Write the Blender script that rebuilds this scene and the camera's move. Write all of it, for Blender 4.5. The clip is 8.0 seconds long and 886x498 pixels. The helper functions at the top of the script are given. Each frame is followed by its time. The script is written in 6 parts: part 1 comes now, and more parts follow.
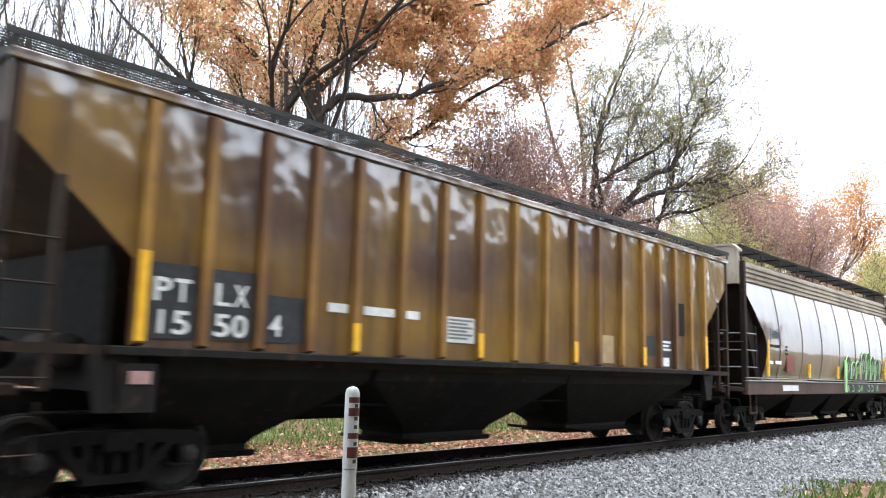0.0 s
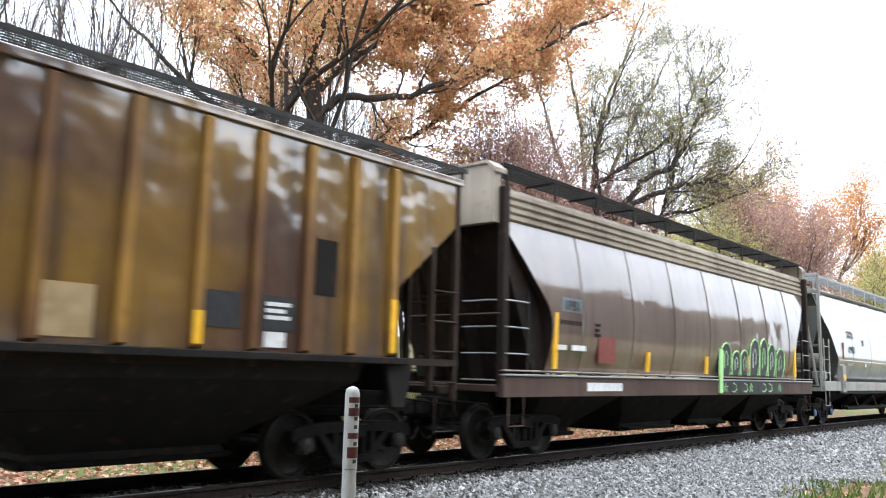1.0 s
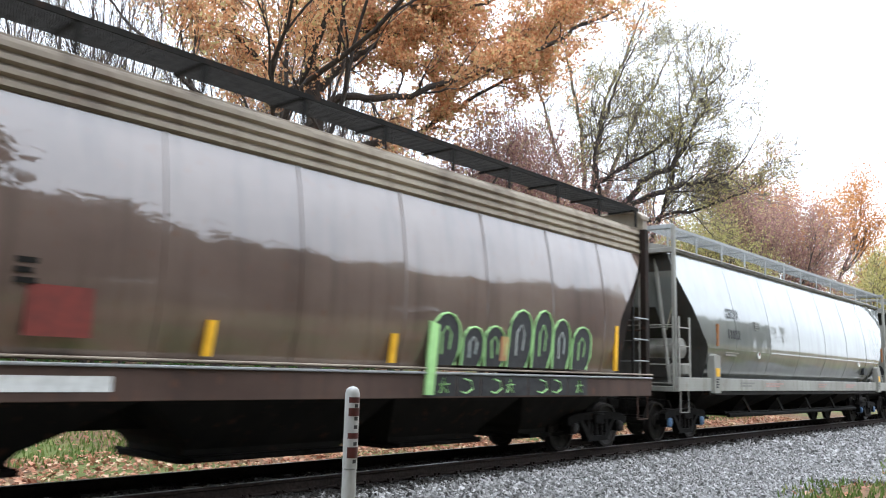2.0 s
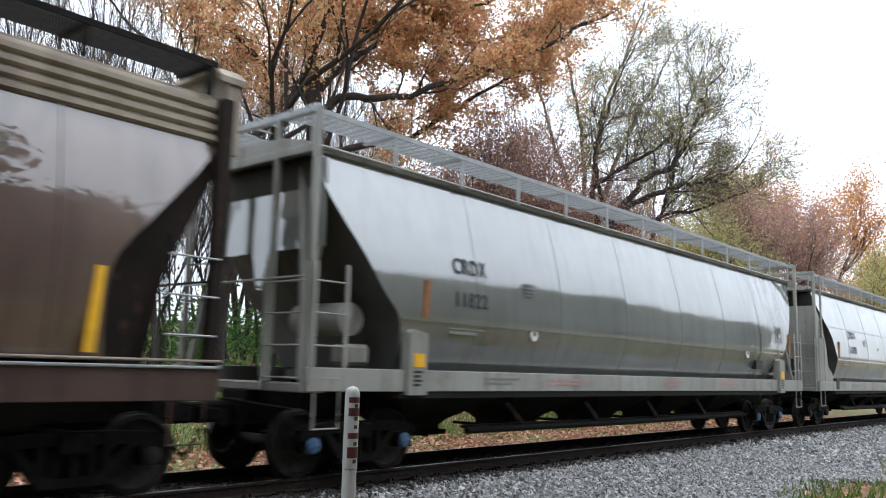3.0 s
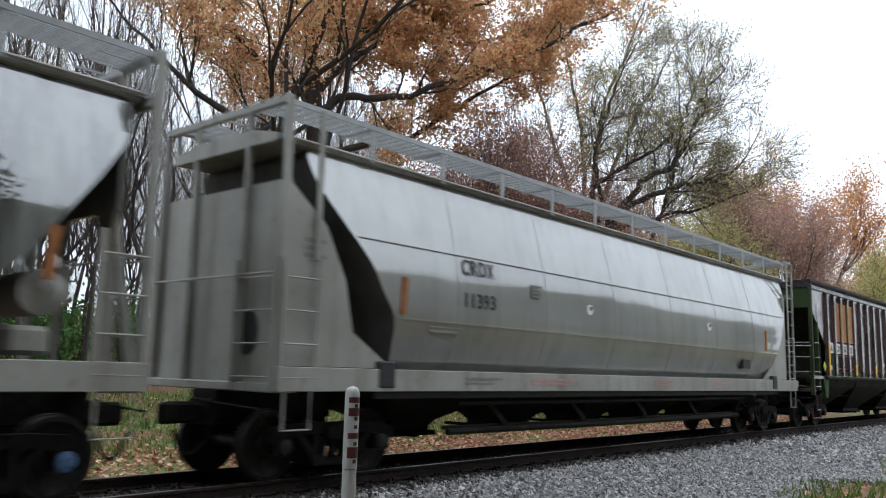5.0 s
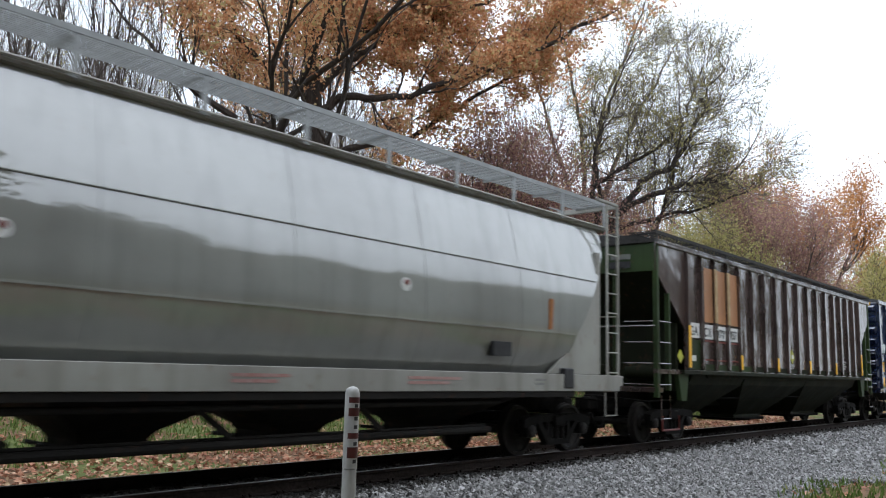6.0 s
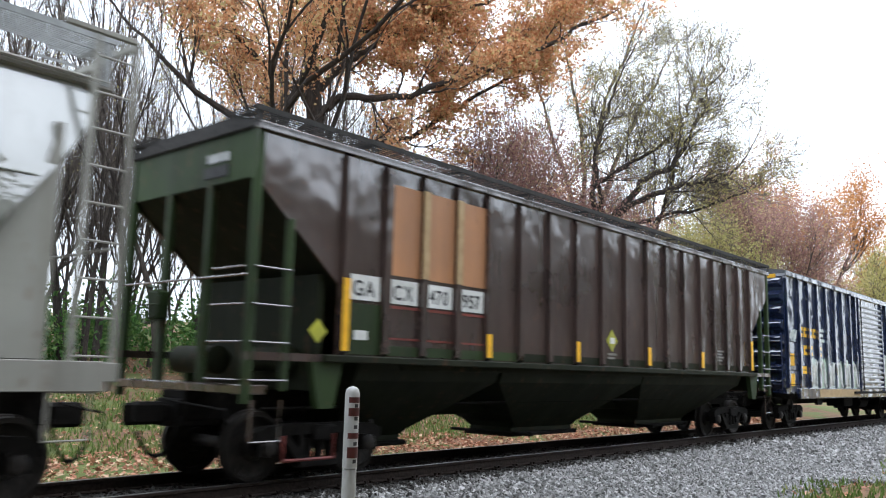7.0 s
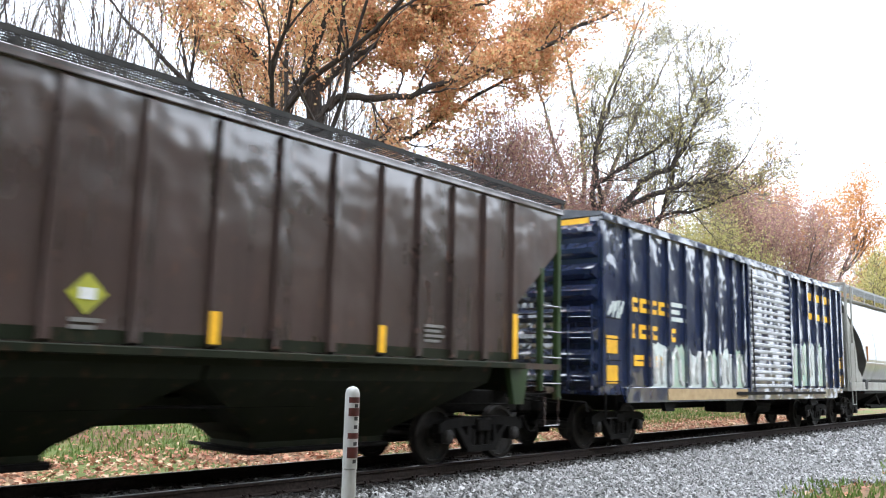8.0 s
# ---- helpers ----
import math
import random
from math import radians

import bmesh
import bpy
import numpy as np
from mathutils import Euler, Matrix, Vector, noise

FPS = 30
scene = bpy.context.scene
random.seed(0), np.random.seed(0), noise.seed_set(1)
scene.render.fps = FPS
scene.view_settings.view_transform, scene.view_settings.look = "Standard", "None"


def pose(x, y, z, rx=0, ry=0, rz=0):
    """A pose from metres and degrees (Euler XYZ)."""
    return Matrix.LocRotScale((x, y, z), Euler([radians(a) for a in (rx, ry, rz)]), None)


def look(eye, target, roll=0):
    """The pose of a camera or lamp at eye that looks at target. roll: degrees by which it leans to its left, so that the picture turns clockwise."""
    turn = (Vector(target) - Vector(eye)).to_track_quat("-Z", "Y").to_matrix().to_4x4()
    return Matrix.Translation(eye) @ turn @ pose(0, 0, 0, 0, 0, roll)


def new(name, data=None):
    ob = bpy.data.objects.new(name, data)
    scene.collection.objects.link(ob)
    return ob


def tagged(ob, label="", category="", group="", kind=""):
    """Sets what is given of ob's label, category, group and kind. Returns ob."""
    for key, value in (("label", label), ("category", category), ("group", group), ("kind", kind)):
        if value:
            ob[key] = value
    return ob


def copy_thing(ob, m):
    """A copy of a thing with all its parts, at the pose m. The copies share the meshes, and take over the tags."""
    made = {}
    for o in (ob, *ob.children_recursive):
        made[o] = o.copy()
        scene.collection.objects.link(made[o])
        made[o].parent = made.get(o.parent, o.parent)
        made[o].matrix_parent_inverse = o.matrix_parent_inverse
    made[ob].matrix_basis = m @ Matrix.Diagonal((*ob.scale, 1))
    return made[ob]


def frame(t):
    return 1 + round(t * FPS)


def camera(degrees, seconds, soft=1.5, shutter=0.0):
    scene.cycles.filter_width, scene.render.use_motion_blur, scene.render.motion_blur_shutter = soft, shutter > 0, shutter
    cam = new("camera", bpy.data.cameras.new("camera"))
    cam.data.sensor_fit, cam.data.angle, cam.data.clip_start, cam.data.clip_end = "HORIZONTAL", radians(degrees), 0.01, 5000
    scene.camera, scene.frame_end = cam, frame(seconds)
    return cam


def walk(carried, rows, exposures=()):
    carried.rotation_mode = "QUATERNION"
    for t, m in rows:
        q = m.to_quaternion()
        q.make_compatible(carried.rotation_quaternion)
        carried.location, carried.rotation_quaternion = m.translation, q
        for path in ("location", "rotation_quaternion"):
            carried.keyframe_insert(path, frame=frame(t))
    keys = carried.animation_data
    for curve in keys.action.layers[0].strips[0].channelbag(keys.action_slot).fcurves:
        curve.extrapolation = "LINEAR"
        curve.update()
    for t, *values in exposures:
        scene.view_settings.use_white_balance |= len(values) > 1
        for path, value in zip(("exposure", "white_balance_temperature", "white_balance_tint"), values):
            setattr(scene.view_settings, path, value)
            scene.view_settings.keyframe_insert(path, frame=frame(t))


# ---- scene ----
# ---- camera ----
STRETCH = 1.079  # drawn car lengths to true lengths
SPEED = 10.79
cam = camera(57.0, 8.0, soft=1.1, shutter=0.28)
EYE = Vector((-1.325, -9.824, 1.507))
YAW, PITCH = radians(48.84), radians(8.50)
AIM = EYE + Vector((math.sin(YAW) * math.cos(PITCH), math.cos(YAW) * math.cos(PITCH), math.sin(PITCH))) * 10
VIEW = look(EYE, AIM, 1.54)
walk(cam, [(0.0, VIEW), (8.0, VIEW)],
     exposures=[(0.0, 1.0), (1.2, 1.02), (1.7, 0.9), (2.8, 0.4), (3.4, 0.12), (4.7, -0.12), (6.3, -0.1), (7.0, 0.48), (7.5, 0.9), (8.0, 1.08)])

# ---- daylight: overcast ----
world = bpy.data.worlds.new("overcast")
scene.world = world
world.use_nodes = True
wn = world.node_tree
sky = wn.nodes.new("ShaderNodeTexSky")
sky.sky_type = "NISHITA"
sky.sun_disc = False
sky.sun_elevation, sky.sun_rotation = radians(70), radians(145)
haze = wn.nodes.new("ShaderNodeMix")
haze.data_type = "RGBA"
haze.inputs["Factor"].default_value = 0.88
haze.inputs["B"].default_value = (8.9, 9.75, 10.9, 1)
wn.links.new(sky.outputs[0], haze.inputs["A"])
# cloud cover: three times brighter overhead than at the horizon
place_of = wn.nodes.new("ShaderNodeTexCoord")
split = wn.nodes.new("ShaderNodeSeparateXYZ")
wn.links.new(place_of.outputs["Generated"], split.inputs[0])
lift = wn.nodes.new("ShaderNodeMapRange")
lift.inputs["To Min"].default_value, lift.inputs["To Max"].default_value = 1.0, 3.0
wn.links.new(split.outputs["Z"], lift.inputs["Value"])
cover = wn.nodes.new("ShaderNodeVectorMath")
cover.operation = "SCALE"
wn.links.new(haze.outputs["Result"], cover.inputs[0])
wn.links.new(lift.outputs[0], cover.inputs["Scale"])
wn.links.new(cover.outputs[0], wn.nodes["Background"].inputs["Color"])
wn.nodes["Background"].inputs["Strength"].default_value = 0.115

sun_data = bpy.data.lights.new("sun", "SUN")
sun_data.energy, sun_data.angle, sun_data.color = 0.5, radians(30), (1.0, 0.96, 0.9)
sun = new("sun", sun_data)
sun.matrix_basis = look((0, 0, 40), (-5, 7, 15))


# ---- mesh building ----
class Shape:
    """Collects vertices and faces of one mesh."""

    def __init__(self):
        self.v, self.f = [], []

    def add(self, verts, faces):
        n = len(self.v)
        self.v += [tuple(p) for p in verts]
        self.f += [tuple(n + i for i in f) for f in faces]
        return self

    def box(self, x0, x1, y0, y1, z0, z1, bevel=0.0):
        if bevel:
            b = bevel
            ring = [(x0 + b, y0), (x1 - b, y0), (x1, y0 + b), (x1, y1 - b), (x1 - b, y1), (x0 + b, y1), (x0, y1 - b), (x0, y0 + b)]
            inner = [(x0 + b, y0 + b), (x1 - b, y0 + b), (x1 - b, y0 + b), (x1 - b, y1 - b), (x1 - b, y1 - b), (x0 + b, y1 - b), (x0 + b, y1 - b), (x0 + b, y0 + b)]
            v = [(x, y, z0) for x, y in inner] + [(x, y, z0 + b) for x, y in ring] + [(x, y, z1 - b) for x, y in ring] + [(x, y, z1) for x, y in inner]
            f = [tuple(range(7, -1, -1)), tuple(range(24, 32))]
            for k in range(3):
                for i in range(8):
                    j = (i + 1) % 8
                    f.append((8 * k + i, 8 * k + j, 8 * k + 8 + j, 8 * k + 8 + i))
            return self.add(v, f)
        v = [(x, y, z) for z in (z0, z1) for x, y in ((x0, y0), (x1, y0), (x1, y1), (x0, y1))]
        return self.add(v, [(3, 2, 1, 0), (4, 5, 6, 7), (0, 1, 5, 4), (1, 2, 6, 5), (2, 3, 7, 6), (3, 0, 4, 7)])

    def tube(self, path, r, n=6, caps=True):
        """A tube along a path; r a radius, or one for each point."""
        path = [Vector(p) for p in path]
        rs = r if isinstance(r, (list, tuple)) else [r] * len(path)
        verts, faces = [], []
        for i, p in enumerate(path):
            d = (path[min(i + 1, len(path) - 1)] - path[max(i - 1, 0)]).normalized()
            a = d.cross(Vector((0, 0, 1)) if abs(d.z) < 0.9 else Vector((1, 0, 0))).normalized()
            b = d.cross(a)
            for k in range(n):
                w = 2 * math.pi * k / n
                verts.append(p + (a * math.cos(w) + b * math.sin(w)) * rs[i])
        for i in range(len(path) - 1):
            for k in range(n):
                j = (k + 1) % n
                faces.append((i * n + k, (i + 1) * n + k, (i + 1) * n + j, i * n + j))
        if caps:
            faces += [tuple(range(n)), tuple(range(len(path) * n - 1, (len(path) - 1) * n - 1, -1))]
        return self.add(verts, faces)

    def prism(self, outline, y0, y1):
        """An outline in x, z drawn out from y0 to y1."""
        n = len(outline)
        v = [(x, y0, z) for x, z in outline] + [(x, y1, z) for x, z in outline]
        f = [tuple(range(n)), tuple(range(2 * n - 1, n - 1, -1))] + [(i, n + i, n + (i + 1) % n, (i + 1) % n) for i in range(n)]
        return self.add(v, f)

    def prism_x(self, outline, x0, x1):
        """An outline in y, z drawn out from x0 to x1."""
        n = len(outline)
        v = [(x0, y, z) for y, z in outline] + [(x1, y, z) for y, z in outline]
        f = [tuple(range(n - 1, -1, -1)), tuple(range(n, 2 * n))] + [(i, (i + 1) % n, n + (i + 1) % n, n + i) for i in range(n)]
        return self.add(v, f)

    def lathe_y(self, profile, cx, cz, n=28):
        """A profile of radius, y turned round an axle along y."""
        v, f, m = [], [], len(profile)
        for k in range(n):
            w = 2 * math.pi * k / n
            v += [(cx + r * math.cos(w), y, cz + r * math.sin(w)) for r, y in profile]
        for k in range(n):
            j = (k + 1) % n
            f += [(k * m + i, j * m + i, j * m + i + 1, k * m + i + 1) for i in range(m - 1)]
        return self.add(v, f)

    def mesh(self, name, smooth=False):
        me = bpy.data.meshes.new(name)
        me.from_pydata(self.v, [], self.f)
        bm = bmesh.new()
        bm.from_mesh(me)
        if len(bm.faces) < 6000:
            bmesh.ops.recalc_face_normals(bm, faces=bm.faces[:])
        if smooth:
            for f in bm.faces:
                f.smooth = True
            for e in bm.edges:
                if len(e.link_faces) == 2 and e.calc_face_angle(0) > radians(38):
                    e.smooth = False
        bm.to_mesh(me)
        bm.free()
        me.update()
        return me


def part(name, shape, material, parent, label="", smooth=False, at=None):
    """One mesh object under a thing or a part."""
    me = shape if isinstance(shape, bpy.types.Mesh) else shape.mesh(name, smooth)
    if not me.materials:
        me.materials.append(material)
    ob = new(name, me)
    ob.parent = parent
    if at is not None:
        ob.matrix_basis = at
    return tagged(ob, label)


def thing(name, label, category, group="", kind="", at=None):
    ob = new(name)
    ob.empty_display_size = 0.3
    if at is not None:
        ob.matrix_basis = at
    return tagged(ob, label, category, group, kind)


def solo(name, shape, material, label, category="", group="", kind="", smooth=False, at=None):
    """A thing that is one mesh."""
    me = shape if isinstance(shape, bpy.types.Mesh) else shape.mesh(name, smooth)
    if not me.materials:
        me.materials.append(material)
    ob = new(name, me)
    if at is not None:
        ob.matrix_basis = at
    return tagged(ob, label, category, group, kind)


# ---- materials ----
def ramp(nt, fac, stops):
    r = nt.nodes.new("ShaderNodeValToRGB")
    r.color_ramp.elements[0].position, r.color_ramp.elements[0].color = stops[0][0], (*stops[0][1], 1)
    r.color_ramp.elements[1].position, r.color_ramp.elements[1].color = stops[-1][0], (*stops[-1][1], 1)
    for p, c in stops[1:-1]:
        r.color_ramp.elements.new(p).color = (*c, 1)
    nt.links.new(fac, r.inputs["Fac"])
    return r.outputs["Color"]


def blend(nt, fac, a, b, mode="MIX"):
    m = nt.nodes.new("ShaderNodeMix")
    m.data_type, m.blend_type = "RGBA", mode
    for key, value in (("Factor", fac), ("A", a), ("B", b)):
        sock = [s for s in m.inputs if s.name == key and s.enabled][0]
        if isinstance(value, bpy.types.NodeSocket):
            nt.links.new(value, sock)
        elif key == "Factor":
            sock.default_value = value
        else:
            sock.default_value = (*value, 1)
    return [s for s in m.outputs if s.enabled][0]


def tex(nt, kind, scale, stretch=(1, 1, 1), detail=4.0, coord="Object"):
    """A noise of that size; stretch scales its axes."""
    c = nt.nodes.new("ShaderNodeTexCoord")
    m = nt.nodes.new("ShaderNodeMapping")
    m.inputs["Scale"].default_value = stretch
    n = nt.nodes.new({"noise": "ShaderNodeTexNoise", "cells": "ShaderNodeTexVoronoi"}[kind])
    n.inputs["Scale"].default_value = scale
    if kind == "noise":
        n.inputs["Detail"].default_value = detail
    nt.links.new(c.outputs[coord], m.inputs["Vector"])
    nt.links.new(m.outputs["Vector"], n.inputs["Vector"])
    return n.outputs["Fac"] if kind == "noise" else n.outputs["Distance"]


def material(name, color_of, rough=0.6, metal=0.0, bump=None, spec=0.4, rough_of=None):
    """color_of(nodes) gives the colour socket or a plain colour; bump is (socket maker, strength, distance)."""
    m = bpy.data.materials.new(name)
    m.use_nodes = True
    nt = m.node_tree
    b = nt.nodes["Principled BSDF"]
    c = color_of(nt) if callable(color_of) else color_of
    if isinstance(c, bpy.types.NodeSocket):
        nt.links.new(c, b.inputs["Base Color"])
    else:
        b.inputs["Base Color"].default_value = (*c, 1)
    b.inputs["Roughness"].default_value, b.inputs["Metallic"].default_value = rough, metal
    b.inputs["Specular IOR Level"].default_value = spec
    if rough_of:
        r = nt.nodes.new("ShaderNodeMapRange")
        r.inputs["To Min"].default_value, r.inputs["To Max"].default_value = rough_of[1:]
        nt.links.new(rough_of[0](nt), r.inputs["Value"])
        nt.links.new(r.outputs[0], b.inputs["Roughness"])
    if bump:
        k = nt.nodes.new("ShaderNodeBump")
        k.inputs["Strength"].default_value, k.inputs["Distance"].default_value = bump[1], bump[2]
        nt.links.new(bump[0](nt), k.inputs["Height"])
        nt.links.new(k.outputs["Normal"], b.inputs["Normal"])
    return m


def paint(name, base, worn, dirt, rough=0.4, rust=0.35, streak=0.5, spec=0.5, dent=0.006, coat=0.0, silver=0.0, soot=None, gloss=0.05, depth=1.7):
    """Weathered freight-car paint: fading in patches, rain streaks down the side, rust specks."""
    def color(nt):
        fade = tex(nt, "noise", 0.55, (0.6, 1, 1.1), 5)
        c = blend(nt, ramp(nt, fade, [(0.38, (0, 0, 0)), (0.6, (1, 1, 1))]), base, worn)
        run = tex(nt, "noise", 3.2, (1.0, 1.0, 0.07), 6)
        c = blend(nt, ramp(nt, run, [(0.47, (0, 0, 0)), (0.75, (streak,) * 3)]), c, dirt)
        if soot:
            where = nt.nodes.new("ShaderNodeTexCoord")
            cut = nt.nodes.new("ShaderNodeSeparateXYZ")
            nt.links.new(where.outputs["Object"], cut.inputs[0])
            band = nt.nodes.new("ShaderNodeMapRange")
            band.inputs["From Min"].default_value, band.inputs["From Max"].default_value = soot
            nt.links.new(cut.outputs["X"], band.inputs["Value"])
            smear = tex(nt, "noise", 4.2, (1.0, 1.0, 0.1), 5)
            both = nt.nodes.new("ShaderNodeMath")
            both.operation = "MULTIPLY"
            nt.links.new(band.outputs[0], both.inputs[0])
            nt.links.new(ramp(nt, smear, [(0.44, (0, 0, 0)), (0.62, (0.8,) * 3)]), both.inputs[1])
            c = blend(nt, both.outputs[0], c, tuple(0.5 * v for v in dirt))
        speck = tex(nt, "noise", 7.0, (1, 1, 0.6), 8)
        c = blend(nt, ramp(nt, speck, [(0.60, (0, 0, 0)), (0.72, (rust,) * 3)]), c, (0.13, 0.055, 0.03))
        return c
    m = material(name, color, rough, 0.0, (lambda nt: tex(nt, "noise", 1.3, (0.9, 1, 0.8), 2), 0.5, dent * 6), spec,
                    (lambda nt: tex(nt, "noise", 2.5, (1, 1, 0.3), 4), rough - 0.06, rough + 0.2))
    b = m.node_tree.nodes["Principled BSDF"]
    b.inputs["Coat Weight"].default_value = coat
    b.inputs["Coat Roughness"].default_value = gloss
    b.inputs["Coat IOR"].default_value = depth
    dents = [n for n in m.node_tree.nodes if n.type == "BUMP"][0]
    m.node_tree.links.new(dents.outputs["Normal"], b.inputs["Coat Normal"])
    b.inputs["Metallic"].default_value = silver
    return m


def mottled(name, a, b, scale=6.0, rough=0.8, bump=0.3, metal=0.0, stretch=(1, 1, 1), spec=0.3, dist=0.02, coord="Object"):
    def color(nt):
        big = tex(nt, "noise", scale * 0.2, stretch, 3, coord)
        fine = tex(nt, "noise", scale * 2.3, stretch, 6, coord)
        c = blend(nt, ramp(nt, fine, [(0.35, (0, 0, 0)), (0.68, (1, 1, 1))]), a, b)
        return blend(nt, ramp(nt, big, [(0.35, (0, 0, 0)), (0.7, (0.45,) * 3)]), c, tuple(x * 0.55 for x in a))
    return material(name, color, rough, metal, (lambda nt: tex(nt, "noise", scale * 3, stretch, 5, coord), bump, dist), spec)


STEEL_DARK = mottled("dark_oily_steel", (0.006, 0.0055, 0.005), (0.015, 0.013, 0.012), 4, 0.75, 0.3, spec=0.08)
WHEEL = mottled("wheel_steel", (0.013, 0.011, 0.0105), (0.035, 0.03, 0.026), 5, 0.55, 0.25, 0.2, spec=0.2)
TREAD = mottled("worn_tread_steel", (0.35, 0.34, 0.33), (0.5, 0.49, 0.47), 8, 0.28, 0.1, 0.9)
RAIL = mottled("rusty_rail_steel", (0.018, 0.012, 0.01), (0.038, 0.027, 0.022), 9, 0.8, 0.4, spec=0.15)
RAIL_TOP = mottled("polished_rail_head", (0.16, 0.15, 0.15), (0.26, 0.25, 0.25), 6, 0.3, 0.05, 0.9, (0.1, 2, 2))
TIE = mottled("weathered_creosote_wood", (0.025, 0.02, 0.017), (0.075, 0.06, 0.05), 5, 0.9, 0.6, 0, (1.5, 0.25, 1.5))
SAFETY_YELLOW = mottled("reflective_yellow", (0.85, 0.47, 0.03), (0.7, 0.36, 0.02), 4, 0.45, 0.05)
WHITE_PAINT = mottled("white_lettering", (0.72, 0.72, 0.7), (0.55, 0.55, 0.53), 5, 0.5, 0.05)
BLACK_PAINT = mottled("black_stencil_paint", (0.022, 0.022, 0.024), (0.04, 0.04, 0.042), 4, 0.55, 0.05)
# ---- ground and track ----
def land_height(x, y):
    """Height of the ground against the rail head."""
    ys = [-300, -60, -30, -9, -6, -4.6, -3.4, -2.4, -1.75, 0, 1.75, 2.6, 3.6, 5, 8, 14, 22, 30, 45, 200]
    zs = [2, 0.6, -0.2, -0.5, -0.6, -0.6, -0.5, -0.33, -0.235, -0.225, -0.235, -0.42, -0.62, -0.7, -0.5, 0.2, 1.4, 2.5, 4.2, 15]
    return float(np.interp(y, ys, zs))


def bumps(x, y):
    z = land_height(x, y)
    if (y > 3.2 or y < -5) and abs(y) < 70:
        z += 0.09 * noise.noise(Vector((x * 0.3, y * 0.3, 3))) + 0.03 * noise.noise(Vector((x * 1.3, y * 1.3, 8)))
    return z


def earth_color(nt):
    fine = tex(nt, "noise", 9, (1, 1, 1), 8)
    c = blend(nt, ramp(nt, fine, [(0.36, (0, 0, 0)), (0.66, (1, 1, 1))]), (0.085, 0.055, 0.035), (0.2, 0.115, 0.065))
    green = tex(nt, "noise", 0.5, (1, 1, 1), 5)
    return blend(nt, ramp(nt, green, [(0.47, (0, 0, 0)), (0.58, (0.85,) * 3)]), c, (0.085, 0.12, 0.035))


GROUND = material("earth_and_litter", earth_color, 0.95, 0.0, (lambda nt: tex(nt, "noise", 14, (1, 1, 1), 6), 0.6, 0.04), 0.2)


def stone_color(nt):
    g = nt.nodes.new("ShaderNodeNewGeometry")
    c = ramp(nt, g.outputs["Random Per Island"], [(0.0, (0.05, 0.048, 0.047)), (0.35, (0.13, 0.126, 0.12)), (0.7, (0.24, 0.235, 0.23)), (1.0, (0.4, 0.395, 0.39))])
    return blend(nt, 0.35, c, ramp(nt, tex(nt, "noise", 60, (1, 1, 1), 3), [(0.3, (0.1, 0.1, 0.1)), (0.7, (0.4, 0.39, 0.38))]))


STONE = material("crushed_granite", stone_color, 0.8, 0.0, (lambda nt: tex(nt, "noise", 70, (1, 1, 1), 3), 0.4, 0.005), 0.3)
# oil stain plus the shade under the train, both put into the stone colour
SHADED_STONE = mottled("greasy_stone", (0.02, 0.018, 0.016), (0.06, 0.055, 0.05), 20, 0.6, 0.5)
SHADED_BED = mottled("greasy_bed", (0.014, 0.012, 0.011), (0.04, 0.036, 0.032), 14, 0.7, 0.8, dist=0.04)
STONE_BED = mottled("ballast_bed", (0.12, 0.118, 0.115), (0.27, 0.265, 0.26), 16, 0.95, 0.9, dist=0.05)


def build_ground():
    xs = np.concatenate([np.linspace(-900, -60, 8), np.linspace(-50, 130, 181), np.linspace(150, 1500, 10)])
    ys = np.concatenate([np.linspace(-600, -40, 6), np.linspace(-30, -7, 20), np.linspace(-6.6, 8, 60), np.linspace(9, 60, 50), np.linspace(80, 1500, 10)])
    verts = [(x, y, bumps(x, y)) for y in ys for x in xs]
    n = len(xs)
    faces = [(j * n + i, j * n + i + 1, (j + 1) * n + i + 1, (j + 1) * n + i) for j in range(len(ys) - 1) for i in range(n - 1)]
    return solo("ground", Shape().add(verts, faces), GROUND, "earth strewn with fallen leaves and thin grass", "ground", kind="structure", smooth=True)


build_ground()


